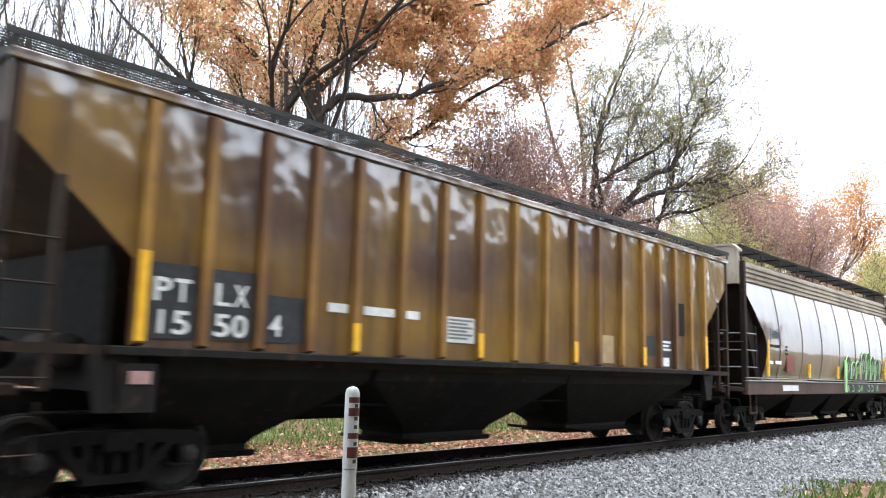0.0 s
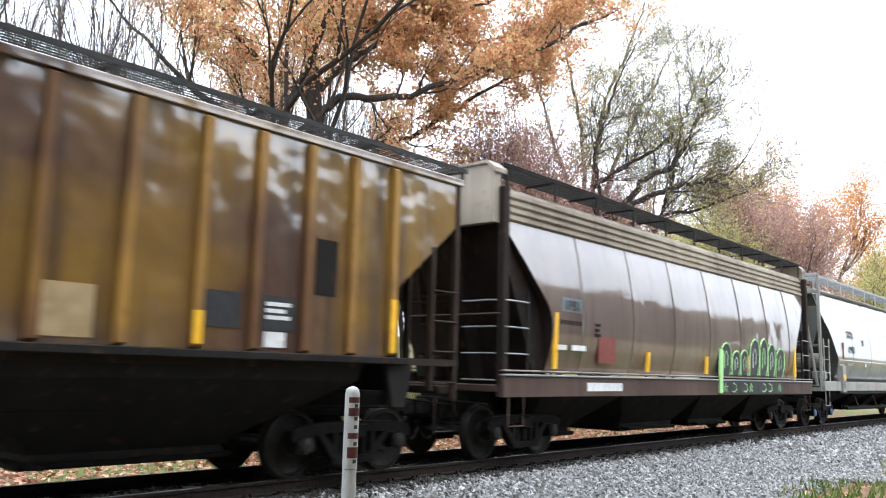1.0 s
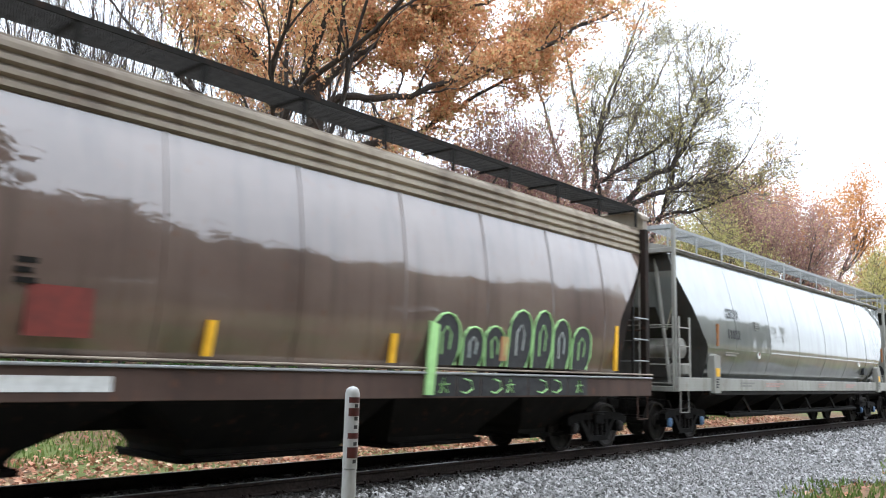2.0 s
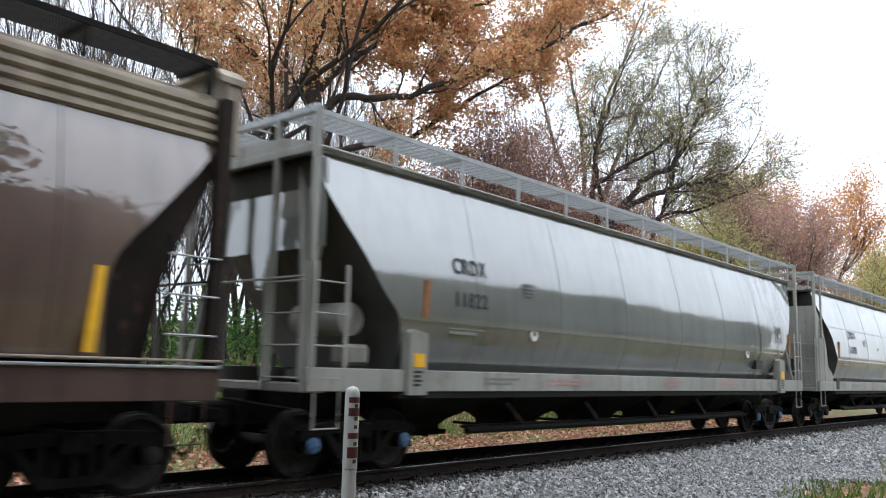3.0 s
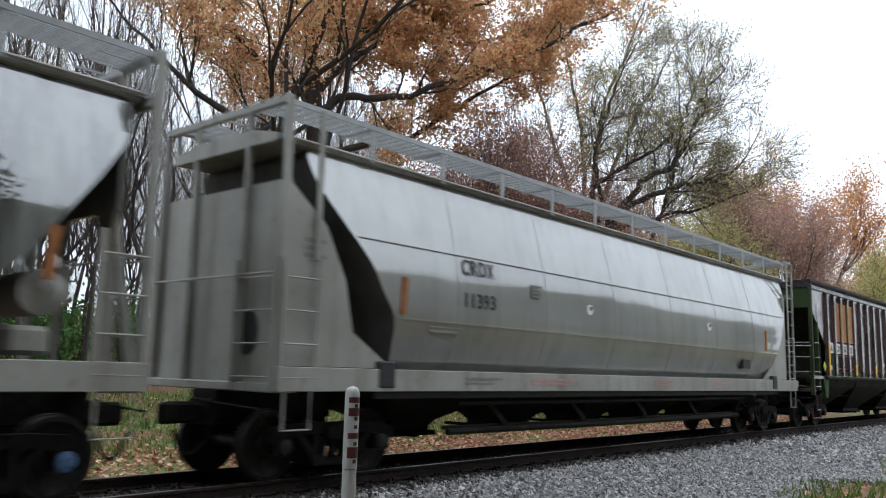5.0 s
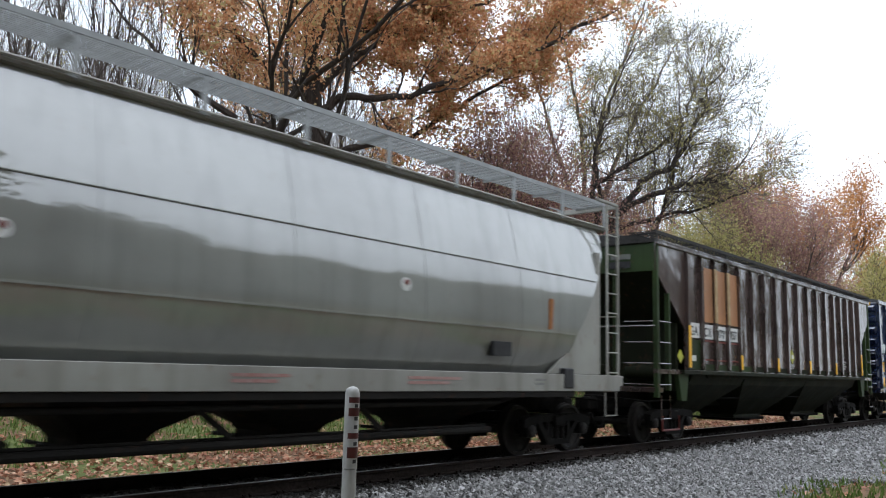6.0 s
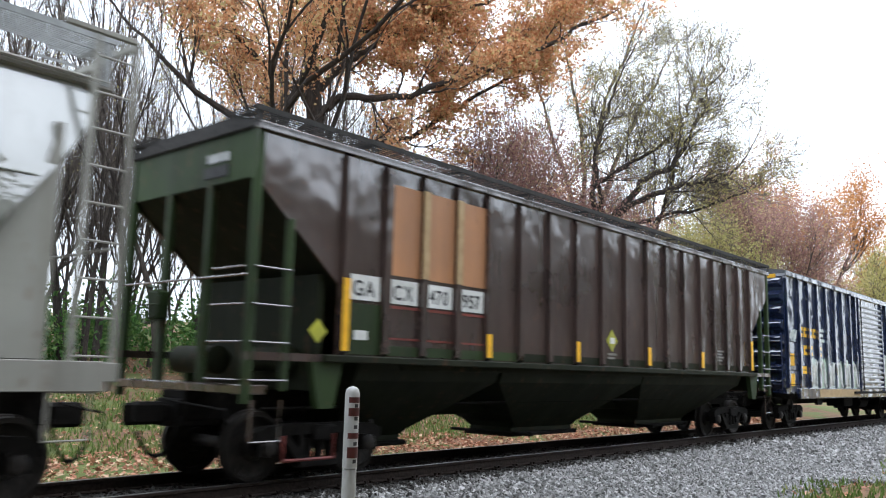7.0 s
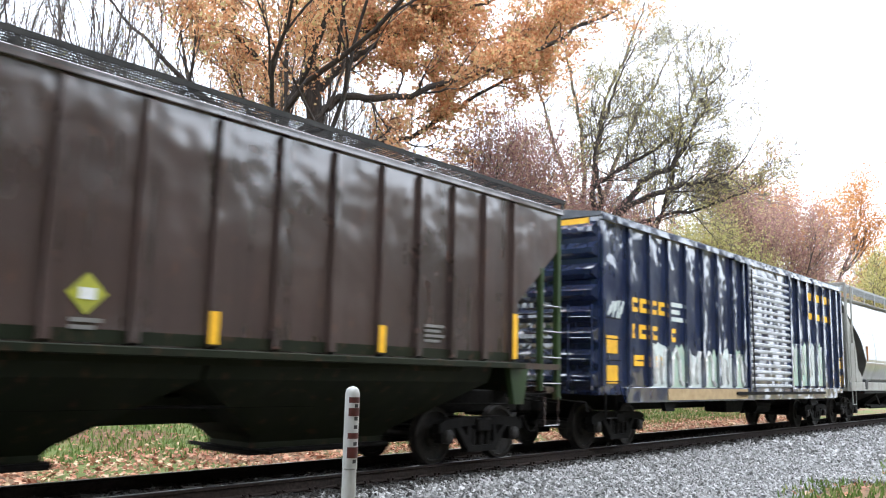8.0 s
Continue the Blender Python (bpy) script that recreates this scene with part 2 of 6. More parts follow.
def build_ballast():
    s = Shape()
    ys = np.linspace(-4.9, 2.7, 40)
    xs = np.linspace(-40, 150, 200)
    verts = [(x, y, land_height(x, y) + 0.02 - (0.05 if y in (ys[0], ys[-1]) else 0) + 0.015 * noise.noise(Vector((x * 3, y * 3, 1)))) for y in ys for x in xs]
    n = len(xs)
    s.add(verts, [(j * n + i, j * n + i + 1, (j + 1) * n + i + 1, (j + 1) * n + i) for j in range(len(ys) - 1) for i in range(n - 1)])
    solo("ballast_bed", s, STONE_BED, "grey crushed stone bed under the track", "ballast", kind="structure")
    rng = np.random.default_rng(3)
    base = np.array([(1, 0, 0), (-1, 0, 0), (0, 1, 0), (0, -1, 0), (0, 0, 1), (0, 0, -1)], float)
    tri = np.array([(0, 2, 4), (2, 1, 4), (1, 3, 4), (3, 0, 4), (2, 0, 5), (1, 2, 5), (3, 1, 5), (0, 3, 5)])
    near = rng.uniform((3.0, -5.3), (20, -0.95), (26000, 2))
    far = rng.uniform((18, -5.3), (55, -0.95), (16000, 2))
    mid_bed = rng.uniform((-2, -0.6), (25, 2.4), (9000, 2))
    p = np.concatenate([near, far, mid_bed])
    edge = -4.75 + 0.35 * np.sin(p[:, 0] * 0.9) + 0.25 * np.sin(p[:, 0] * 2.3) + rng.normal(0, 0.12, len(p))
    p = p[p[:, 1] > edge]
    n = len(p)
    size = rng.uniform(0.02, 0.05, n) * np.where(p[:, 0] > 20, 1.5, 1.0)
    pts = base[None] * (size[:, None] * rng.uniform(0.65, 1.25, (n, 3)))[:, None, :] + rng.normal(0, 0.22, (n, 6, 3)) * size[:, None, None]
    q = rng.normal(size=(n, 4))
    q /= np.linalg.norm(q, axis=1)[:, None]
    w, x, y, z = q.T
    rot = np.stack([np.stack([1 - 2 * (y * y + z * z), 2 * (x * y - w * z), 2 * (x * z + w * y)], -1),
                    np.stack([2 * (x * y + w * z), 1 - 2 * (x * x + z * z), 2 * (y * z - w * x)], -1),
                    np.stack([2 * (x * z - w * y), 2 * (y * z + w * x), 1 - 2 * (x * x + y * y)], -1)], 1)
    pts = np.einsum("nij,nkj->nki", rot, pts)
    zs = np.array([land_height(a, b) for a, b in p]) + 0.02 + size * 0.4
    pts += np.stack([p[:, 0], p[:, 1], zs], -1)[:, None, :]
    # stones from the near rail inward take the shade-darkened colour
    shaded = p[:, 1] > -1.4 + rng.normal(0, 0.18, n)
    for name, pick, mat, label in (("ballast", ~shaded, STONE, "loose grey crushed granite stones beside the rails"),
                                   ("oily_ballast", shaded, SHADED_STONE, "oily stones between and beside the rails, darkened as train shade")):
        q = pts[pick]
        k = len(q)
        faces = (tri[None] + 6 * np.arange(k)[:, None, None]).reshape(-1, 3)
        me = bpy.data.meshes.new(name)
        me.from_pydata(q.reshape(-1, 3).tolist(), [], faces.tolist())
        me.materials.append(mat)
        tagged(new(name, me), label, "ballast", kind="stuff")
    # dark strip laid over the bed where the train's shade falls
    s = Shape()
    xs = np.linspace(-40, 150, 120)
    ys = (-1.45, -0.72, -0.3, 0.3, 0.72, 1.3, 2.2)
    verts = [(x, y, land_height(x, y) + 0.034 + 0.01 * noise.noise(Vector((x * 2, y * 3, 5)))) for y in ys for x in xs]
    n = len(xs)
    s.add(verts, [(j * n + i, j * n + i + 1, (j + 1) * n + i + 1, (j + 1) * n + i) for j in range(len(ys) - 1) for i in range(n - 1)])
    solo("oily_track_bed", s, SHADED_BED, "oily stone bed between the rails, darkened as train shade", "ballast", kind="structure")


build_ballast()


def build_track():
    track = thing("track", "railway track of steel rails on creosoted wooden ties", "track", kind="structure")
    tie_me = Shape().box(-0.115, 0.115, -1.3, 1.3, -0.36, -0.185, 0.012).mesh("tie")
    tie_me.materials.append(TIE)
    plate = Shape().box(-0.09, 0.09, -0.18, 0.18, -0.187, -0.168)
    for a, b in ((-0.05, -0.1), (0.05, 0.1), (0.05, -0.1), (-0.05, 0.1)):
        plate.box(a - 0.012, a + 0.012, b - 0.012, b + 0.012, -0.17, -0.135)
        plate.box(a - 0.018, a + 0.018, b - 0.024, b + 0.018, -0.145, -0.13)
    plate_me = plate.mesh("tie_plate")
    plate_me.materials.append(RAIL)
    rng = random.Random(11)
    for i in range(140):
        x = -8 + 0.53 * i + rng.uniform(-0.03, 0.03)
        part("tie", tie_me, None, track, at=pose(x, rng.uniform(-0.05, 0.05), rng.uniform(-0.01, 0.006), 0, 0, rng.uniform(-1.2, 1.2)))
        for y in (-0.755, 0.755):
            part("tie_plate", plate_me, None, track, at=pose(x, y, 0))
    for y in (-0.755, 0.755):
        prof = [(-0.07, -0.172), (0.07, -0.172), (0.07, -0.162), (0.012, -0.145), (0.01, -0.05), (0.034, -0.038), (0.034, -0.006),
                (-0.034, -0.006), (-0.034, -0.038), (-0.01, -0.05), (-0.012, -0.145), (-0.07, -0.162)]
        rail = part("rail", Shape().prism_x([(y + a, b) for a, b in prof], -60, 190), RAIL, track, "rusty brown steel rail")
        part("rail_head", Shape().prism_x([(y - 0.033, -0.005), (y + 0.033, -0.005), (y + 0.024, 0.001), (y - 0.024, 0.001)], -60, 190), RAIL_TOP, rail, "polished running surface")


build_track()


def build_marker_post():
    post = thing("marker_post", "white round marker post with red reflective bands", "marker post", at=pose(2.18, -6.05, 0.054))
    r = 0.045
    base = -0.62
    part("lower_tube", Shape().tube([(0, 0, base - 0.1), (0, 0, 0.845)], r * 0.96, 24), WHITE_PLASTIC, post, smooth=True)
    part("upper_tube", Shape().tube([(0, 0, 0.85), (0, 0, 1.30), (0, 0, 1.325), (0, 0, 1.338), (0, 0, 1.345)], [r, r, r * 0.86, r * 0.55, r * 0.1], 24), WHITE_PLASTIC, post, smooth=True)
    for z0, z1 in ((1.245, 1.28), (1.165, 1.215), (1.03, 1.065), (0.915, 0.98)):
        arc = [radians(-158 + 12 * i) for i in range(13)]
        v = [(k * math.cos(w), k * math.sin(w), z) for z in (z0, z1) for k in (r - 0.002, r + 0.0015) for w in arc]
        f = [(13 + i, 14 + i, 40 + i, 39 + i) for i in range(12)] + [(i, i + 1, 14 + i, 13 + i) for i in range(12)] + [(26 + i, 39 + i, 40 + i, 27 + i) for i in range(12)]
        part("reflective_band", Shape().add(v, f), BAND_RED, post, "dark red reflective band", smooth=True)
    for z in (1.228, 1.15, 1.1, 1.0, 0.895):
        arc = [radians(-112 + 8 * i) for i in range(5)]
        v = [(k * math.cos(w), k * math.sin(w), h) for h in (z - 0.011, z + 0.011) for k in (r - 0.002, r + 0.002) for w in arc]
        f = [(5 + i, 6 + i, 16 + i, 15 + i) for i in range(4)] + [(i, i + 1, 6 + i, 5 + i) for i in range(4)] + [(10 + i, 15 + i, 16 + i, 11 + i) for i in range(4)]
        part("small_print", Shape().add(v, f), BLACK_PAINT, post)


WHITE_PLASTIC = mottled("weathered_white_plastic", (0.4, 0.4, 0.385), (0.3, 0.3, 0.29), 8, 0.5, 0.1, stretch=(1, 1, 0.3))
BAND_RED = mottled("dark_red_reflective_band", (0.085, 0.017, 0.015), (0.045, 0.015, 0.013), 12, 0.5, 0.1)
build_marker_post()
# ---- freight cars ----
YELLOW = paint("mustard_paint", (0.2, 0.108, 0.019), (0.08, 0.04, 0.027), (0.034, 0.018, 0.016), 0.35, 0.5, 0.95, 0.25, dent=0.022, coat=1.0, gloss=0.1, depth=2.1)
# same mustard, lightened for the lit post faces, with brown wear
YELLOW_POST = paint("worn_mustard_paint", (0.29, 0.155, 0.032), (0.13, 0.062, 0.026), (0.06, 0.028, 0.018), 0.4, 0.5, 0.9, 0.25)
BROWN = paint("tan_brown_paint", (0.148, 0.104, 0.083), (0.102, 0.067, 0.054), (0.05, 0.031, 0.025), 0.45, 0.4, 0.65, 0.2, dent=0.005, coat=1.0, gloss=0.03, depth=1.9)
CREAM = paint("dirty_cream_paint", (0.34, 0.29, 0.225), (0.24, 0.2, 0.155), (0.1, 0.07, 0.055), 0.5, 0.35, 0.6, 0.3)
RUST_SILL = paint("rusted_sill_paint", (0.095, 0.06, 0.047), (0.06, 0.037, 0.029), (0.035, 0.024, 0.02), 0.65, 0.5, 0.5, 0.2)
GREY = paint("light_grey_paint", (0.16, 0.167, 0.155), (0.122, 0.127, 0.116), (0.042, 0.043, 0.039), 0.4, 0.12, 0.28, 0.2, dent=0.0035, coat=1.0, soot=(5.4, 6.6), gloss=0.04, depth=2.3)
PALE = paint("pale_grey_paint", (0.25, 0.256, 0.237), (0.195, 0.198, 0.18), (0.09, 0.088, 0.076), 0.4, 0.1, 0.35, 0.2, dent=0.0035, coat=1.0, gloss=0.04, depth=2.2)
SILL_GREY = paint("sill_grey_paint", (0.3, 0.298, 0.268), (0.225, 0.218, 0.195), (0.1, 0.086, 0.066), 0.5, 0.35, 0.5, 0.3)
MAUVE = paint("brown_primer", (0.06, 0.038, 0.033), (0.04, 0.025, 0.022), (0.02, 0.013, 0.011), 0.4, 0.3, 0.6, 0.2, dent=0.017, coat=1.0, gloss=0.15, depth=2.1)
GREEN = paint("dark_green_paint", (0.026, 0.05, 0.013), (0.017, 0.03, 0.01), (0.009, 0.011, 0.007), 0.5, 0.3, 0.5, 0.25)
# darker copy of the body grey, for end sheets that lie in shade
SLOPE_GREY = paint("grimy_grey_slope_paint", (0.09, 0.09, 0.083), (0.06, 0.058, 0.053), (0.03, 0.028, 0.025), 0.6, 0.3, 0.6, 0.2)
# body brown taken far down: the shade of the open ends as colour
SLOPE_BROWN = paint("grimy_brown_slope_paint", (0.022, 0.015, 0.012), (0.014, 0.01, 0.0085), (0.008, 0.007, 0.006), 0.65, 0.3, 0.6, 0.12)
# rusty frame brown with the shade of the recessed ends in its colour
SHADED_BROWN = paint("grimy_brown_frame_paint", (0.03, 0.018, 0.011), (0.016, 0.011, 0.008), (0.01, 0.008, 0.007), 0.6, 0.4, 0.6, 0.15)
FADED_RED = mottled("faded_red_print", (0.34, 0.17, 0.15), (0.38, 0.27, 0.25), 4, 0.5, 0.05)
FADED_PRINT = mottled("faded_grey_print", (0.16, 0.155, 0.145), (0.22, 0.21, 0.2), 4, 0.5, 0.05)
# GREEN darkened for shaded slopes and bays; also paints the lower band
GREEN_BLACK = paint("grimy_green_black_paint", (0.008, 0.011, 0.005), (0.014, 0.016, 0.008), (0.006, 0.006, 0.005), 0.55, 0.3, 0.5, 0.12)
NAVY = paint("navy_paint", (0.007, 0.014, 0.045), (0.01, 0.018, 0.05), (0.014, 0.019, 0.03), 0.3, 0.03, 0.3, 0.25, dent=0.03, coat=1.0, gloss=0.06, depth=2.2)
ORANGE = paint("faded_orange_paint", (0.43, 0.19, 0.075), (0.33, 0.155, 0.07), (0.16, 0.08, 0.05), 0.5, 0.3, 0.6)
# black steel, colour lowered further to deepen the shade under the cars
BLACK_STEEL = paint("blackened_steel", (0.009, 0.0085, 0.008), (0.016, 0.0145, 0.013), (0.024, 0.021, 0.017), 0.7, 0.3, 0.4, 0.1)
GALV = mottled("galvanised_grating", (0.34, 0.35, 0.35), (0.24, 0.25, 0.25), 5, 0.5, 0.1, 0.4)
DARK_GRATE = mottled("dark_grating", (0.022, 0.021, 0.02), (0.045, 0.042, 0.04), 5, 0.8, 0.1)
RED_PAINT = mottled("faded_red_paint", (0.19, 0.04, 0.032), (0.14, 0.036, 0.03), 4, 0.5, 0.05)
BLUE_CAP = mottled("blue_bearing_cap", (0.06, 0.13, 0.25), (0.09, 0.16, 0.26), 6, 0.5, 0.1)
BRASS_RUST = mottled("rust_streak", (0.3, 0.12, 0.035), (0.22, 0.08, 0.03), 5, 0.7, 0.1)
LIME = mottled("lime_spray_paint", (0.42, 0.72, 0.3), (0.35, 0.62, 0.25), 4, 0.5, 0.05)
BLUE_GREY = mottled("faded_blue_grey_patch", (0.13, 0.15, 0.165), (0.17, 0.185, 0.195), 4, 0.5, 0.05)
ROOF_STEEL = mottled("weathered_roof_steel", (0.1, 0.105, 0.115), (0.06, 0.064, 0.072), 4, 0.5, 0.2)
DOOR_SILVER = mottled("silver_door_paint", (0.5, 0.51, 0.53), (0.36, 0.37, 0.39), 1.5, 0.4, 0.05)
MINT = mottled("mint_spray_paint", (0.36, 0.5, 0.42), (0.45, 0.48, 0.36), 3, 0.5, 0.05)
CHALK = mottled("white_spray_paint", (0.62, 0.64, 0.6), (0.4, 0.47, 0.45), 3, 0.5, 0.05)
HAZARD = mottled("yellow_placard", (0.4, 0.4, 0.04), (0.3, 0.3, 0.06), 4, 0.5, 0.05)
MUD = mottled("tan_primer_patch", (0.42, 0.3, 0.16), (0.3, 0.2, 0.1), 3, 0.6, 0.05)

SIDE = -1.626


def letters(words, x, z, size, material_used, parent, y=SIDE - 0.006, width=0.0, lean=0.0):
    """Writing on the near side, a mesh for each character: x, z of its lower left corner."""
    cell = width / len(words)
    for k, ch in enumerate(words):
        cu = bpy.data.curves.new("lettering", "FONT")
        cu.body, cu.size, cu.extrude, cu.offset = ch, size * 1.38, 0.002, size * 0.02
        tmp = bpy.data.objects.new("lettering", cu)
        me = bpy.data.meshes.new_from_object(tmp)
        bpy.data.objects.remove(tmp)
        xs = [v.co.x for v in me.vertices]
        w = max(max(xs) - min(xs), 0.02)
        scale = 1.0 if ch in "1I" else cell * 0.84 / w
        shift = (cell - w * scale) / 2
        for v in me.vertices:
            v.co.x = (v.co.x - min(xs)) * scale + shift
        part("letter", me, material_used, parent, at=pose(x + k * cell, y, z, 90 + lean))


def patch(parent, name, x0, x1, z0, z1, mat, y=SIDE, label=""):
    return part(name, Shape().box(x0, x1, y - 0.006, y + 0.01, z0, z1), mat, parent, label)


def bars(parent, x0, x1, z0, z1, rows, mat, y=SIDE):
    """Small print that cannot be read, as plain bars."""
    s = Shape()
    h = (z1 - z0) / (rows * 1.7)
    for i in range(rows):
        z = z1 - (i + 1) * h * 1.7 + h * 0.7
        s.box(x0, x1 - (x1 - x0) * (0.22 if i % 2 else 0.0), y - 0.005, y + 0.005, z, z + h)
    return part("small_print", s, mat, parent)


WHEELSETS = []


def wheelset_mesh():
    s = Shape()
    for sy in (-1, 1):
        prof = [(0.085, 0.60), (0.16, 0.60), (0.18, 0.665), (0.30, 0.69), (0.395, 0.675), (0.40, 0.645), (0.485, 0.645), (0.482, 0.675),
                (0.46, 0.685), (0.455, 0.78), (0.40, 0.785), (0.385, 0.75), (0.30, 0.725), (0.19, 0.735), (0.17, 0.775), (0.085, 0.775)]
        s.lathe_y([(r, sy * y) for r, y in prof], 0, 0, 32)
        s.lathe_y([(0.0, sy * 1.12), (0.075, sy * 1.12), (0.075, sy * 0.775)], 0, 0, 12)
        for k in range(3):
            a = 2 * math.pi * k / 3
            s.tube([(0.05 * math.cos(a), sy * 1.115, 0.05 * math.sin(a)), (0.05 * math.cos(a), sy * 1.135, 0.05 * math.sin(a))], 0.014, 6)
    s.lathe_y([(0.085, -0.6), (0.08, 0), (0.085, 0.6)], 0, 0, 12)
    me = s.mesh("wheelset", True)
    me.materials.append(WHEEL)
    return me


def truck_mesh():
    s = Shape()
    for sy in (-1, 1):
        y0, y1 = sorted((sy * 0.93, sy * 1.09))
        top = [(-1.12, 0.52), (-1.12, 0.66), (-0.95, 0.73), (-0.5, 0.76), (0.5, 0.76), (0.95, 0.73), (1.12, 0.66), (1.12, 0.52), (0.95, 0.56), (0.68, 0.6), (0.36, 0.62), (-0.36, 0.62), (-0.68, 0.6), (-0.95, 0.56)]
        s.prism(top, y0, y1)
        for sx in (-1, 1):
            s.prism([(sx * 0.72, 0.62), (sx * 0.58, 0.62), (sx * 0.22, 0.27), (sx * 0.36, 0.2)], y0, y1)
            s.prism([(sx * 0.4, 0.62), (sx * 0.3, 0.62), (sx * 0.3, 0.24), (sx * 0.4, 0.24)], y0, y1)
            s.prism([(sx * 1.06, 0.58), (sx * 0.74, 0.58), (sx * 0.76, 0.36), (sx * 0.79, 0.36), (sx * 0.8, 0.53), (sx * 1.0, 0.53), (sx * 1.01, 0.36), (sx * 1.05, 0.36)], y0, y1)
        s.prism([(-0.4, 0.19), (0.4, 0.19), (0.36, 0.29), (-0.36, 0.29)], y0, y1)
        for kx in (-0.2, 0.0, 0.2):
            for i in range(5):
                s.lathe_y([(0.0, y0 + 0.01), (0.0, y1 - 0.01)], kx, 0.33 + 0.05 * i, 3)
            s.tube([(kx, sy * 1.01, 0.29), (kx, sy * 1.01, 0.56)], 0.07, 10)
    s.box(-0.2, 0.2, -1.15, 1.15, 0.52, 0.74, 0.03)
    s.box(-0.62, 0.62, -0.5, 0.5, 0.44, 0.56, 0.03)
    s.tube([(-0.5, -0.7, 0.4), (-0.5, 0.7, 0.4)], 0.05, 8)
    s.tube([(0.5, -0.7, 0.4), (0.5, 0.7, 0.4)], 0.05, 8)
    s.tube([(0, 0, 0.7), (0, 0, 1.05)], 0.25, 12)
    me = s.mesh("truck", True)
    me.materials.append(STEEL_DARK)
    return me


def cap_mesh(mat):
    s = Shape().lathe_y([(0.0, -1.135), (0.07, -1.13), (0.105, -1.115), (0.115, -1.08), (0.115, -0.95)], 0, 0, 16)
    me = s.mesh("bearing_cap", True)
    me.materials.append(mat)
    return me


WHEEL_ME, TRUCK_ME = wheelset_mesh(), truck_mesh()
CAP_DARK, CAP_BLUE = cap_mesh(WHEEL), cap_mesh(BLUE_CAP)


def truck(car, x, cap=None):
    t = part("truck", TRUCK_ME, None, car, at=pose(x, 0, 0))
    for dx in (-0.89, 0.89):
        w = part("wheelset", WHEEL_ME, None, t, at=pose(dx, 0, 0.457))
        WHEELSETS.append((w, dx))
        part("bearing_cap", cap or CAP_DARK, None, t, at=pose(dx, 0, 0.457))


def coupler(car, sx, x):
    """Knuckle coupler, draft gear and a hanging air hose at one end."""
    s = Shape()
    a, b = sorted((sx * (x - 0.55), sx * (x + 0.12)))
    s.box(a, b, -0.09, 0.09, 0.78, 0.98, 0.02)
    a, b = sorted((sx * (x + 0.05), sx * (x + 0.42)))
    s.box(a, b, -0.17, 0.1, 0.74, 1.02, 0.04)
    a, b = sorted((sx * (x + 0.22), sx * (x + 0.45)))
    s.box(a, b, 0.06, 0.2, 0.72, 1.0, 0.03)
    a, b = sorted((sx * (x - 0.6), sx * (x - 0.02)))
    s.box(a, b, -0.28, 0.28, 0.7, 1.06, 0.02)
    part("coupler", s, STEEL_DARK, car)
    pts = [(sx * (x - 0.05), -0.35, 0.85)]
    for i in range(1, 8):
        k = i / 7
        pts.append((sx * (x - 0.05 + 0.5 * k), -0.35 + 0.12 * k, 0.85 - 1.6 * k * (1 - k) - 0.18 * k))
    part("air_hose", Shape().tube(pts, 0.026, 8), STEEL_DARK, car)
    part("uncoupling_lever", Shape().tube([(sx * (x + 0.02), -1.45, 0.8), (sx * (x + 0.02), -1.4, 0.98), (sx * (x + 0.02), -0.5, 1.02), (sx * (x + 0.1), -0.1, 1.06)], 0.014, 6), STEEL_DARK, car)


def ladder(car, x0, x1, y, z0, z1, rungs, mat, stiles=True, along="x", y1=None):
    """A ladder of stiles and rungs, or grab irons alone."""
    a, b = ((x0, y), (x1, y)) if along == "x" else ((x0, y), (x0, y1))
    under = car
    if stiles:
        px, py = a
        under = part("ladder", Shape().box(px - 0.03, px + 0.03, py - 0.012, py + 0.012, z0, z1), mat, car)
        px, py = b
        part("ladder_stile", Shape().box(px - 0.03, px + 0.03, py - 0.012, py + 0.012, z0, z1), mat, under)
    for i in range(rungs):
        z = z0 + (z1 - z0) * (i + 0.4) / rungs
        part("rung" if stiles else "grab_iron", Shape().tube([(a[0], a[1], z), (b[0], b[1], z)], 0.014, 6), mat, under)


def running_board(car, x0, x1, y0, y1, z, mat, rail_mat, foot, step=1.52, bars_n=12):
    """An open grating beside the hatches, on stanchions that rise from the roof's edge."""
    s = Shape()
    for i in range(bars_n):
        y = y0 + (y1 - y0) * i / (bars_n - 1)
        s.box(x0, x1, y - 0.005, y + 0.005, z - 0.016, z)
    n = int((x1 - x0) / 0.16)
    for i in range(n + 1):
        x = x0 + (x1 - x0) * i / n
        s.box(x - 0.005, x + 0.005, min(y0, y1), max(y0, y1), z - 0.022, z - 0.006)
    part("running_board", s, mat, car)
    s = Shape()
    e = 1 if y0 > 0 else -1
    a, b = sorted((y0 + e * 0.012, y0 + e * 0.032))
    s.box(x0, x1, a, b, z - 0.06, z + 0.012)
    part("board_edge", s, rail_mat, car)
    m = max(2, round((x1 - x0) / step))
    for i in range(m + 1):
        x = x0 + 0.1 + (x1 - x0 - 0.2) * i / m
        s = Shape()
        a, b = sorted((y0 + e * 0.006, y0 + e * 0.02))
        s.box(x - 0.045, x + 0.045, a, b, foot, z - 0.01)
        s.prism_x([(y0, z - 0.035), (y1, z - 0.035), (y1, z - 0.075), (y0, z - 0.06)], x - 0.025, x + 0.025)
        part("board_bracket", s, rail_mat, car)


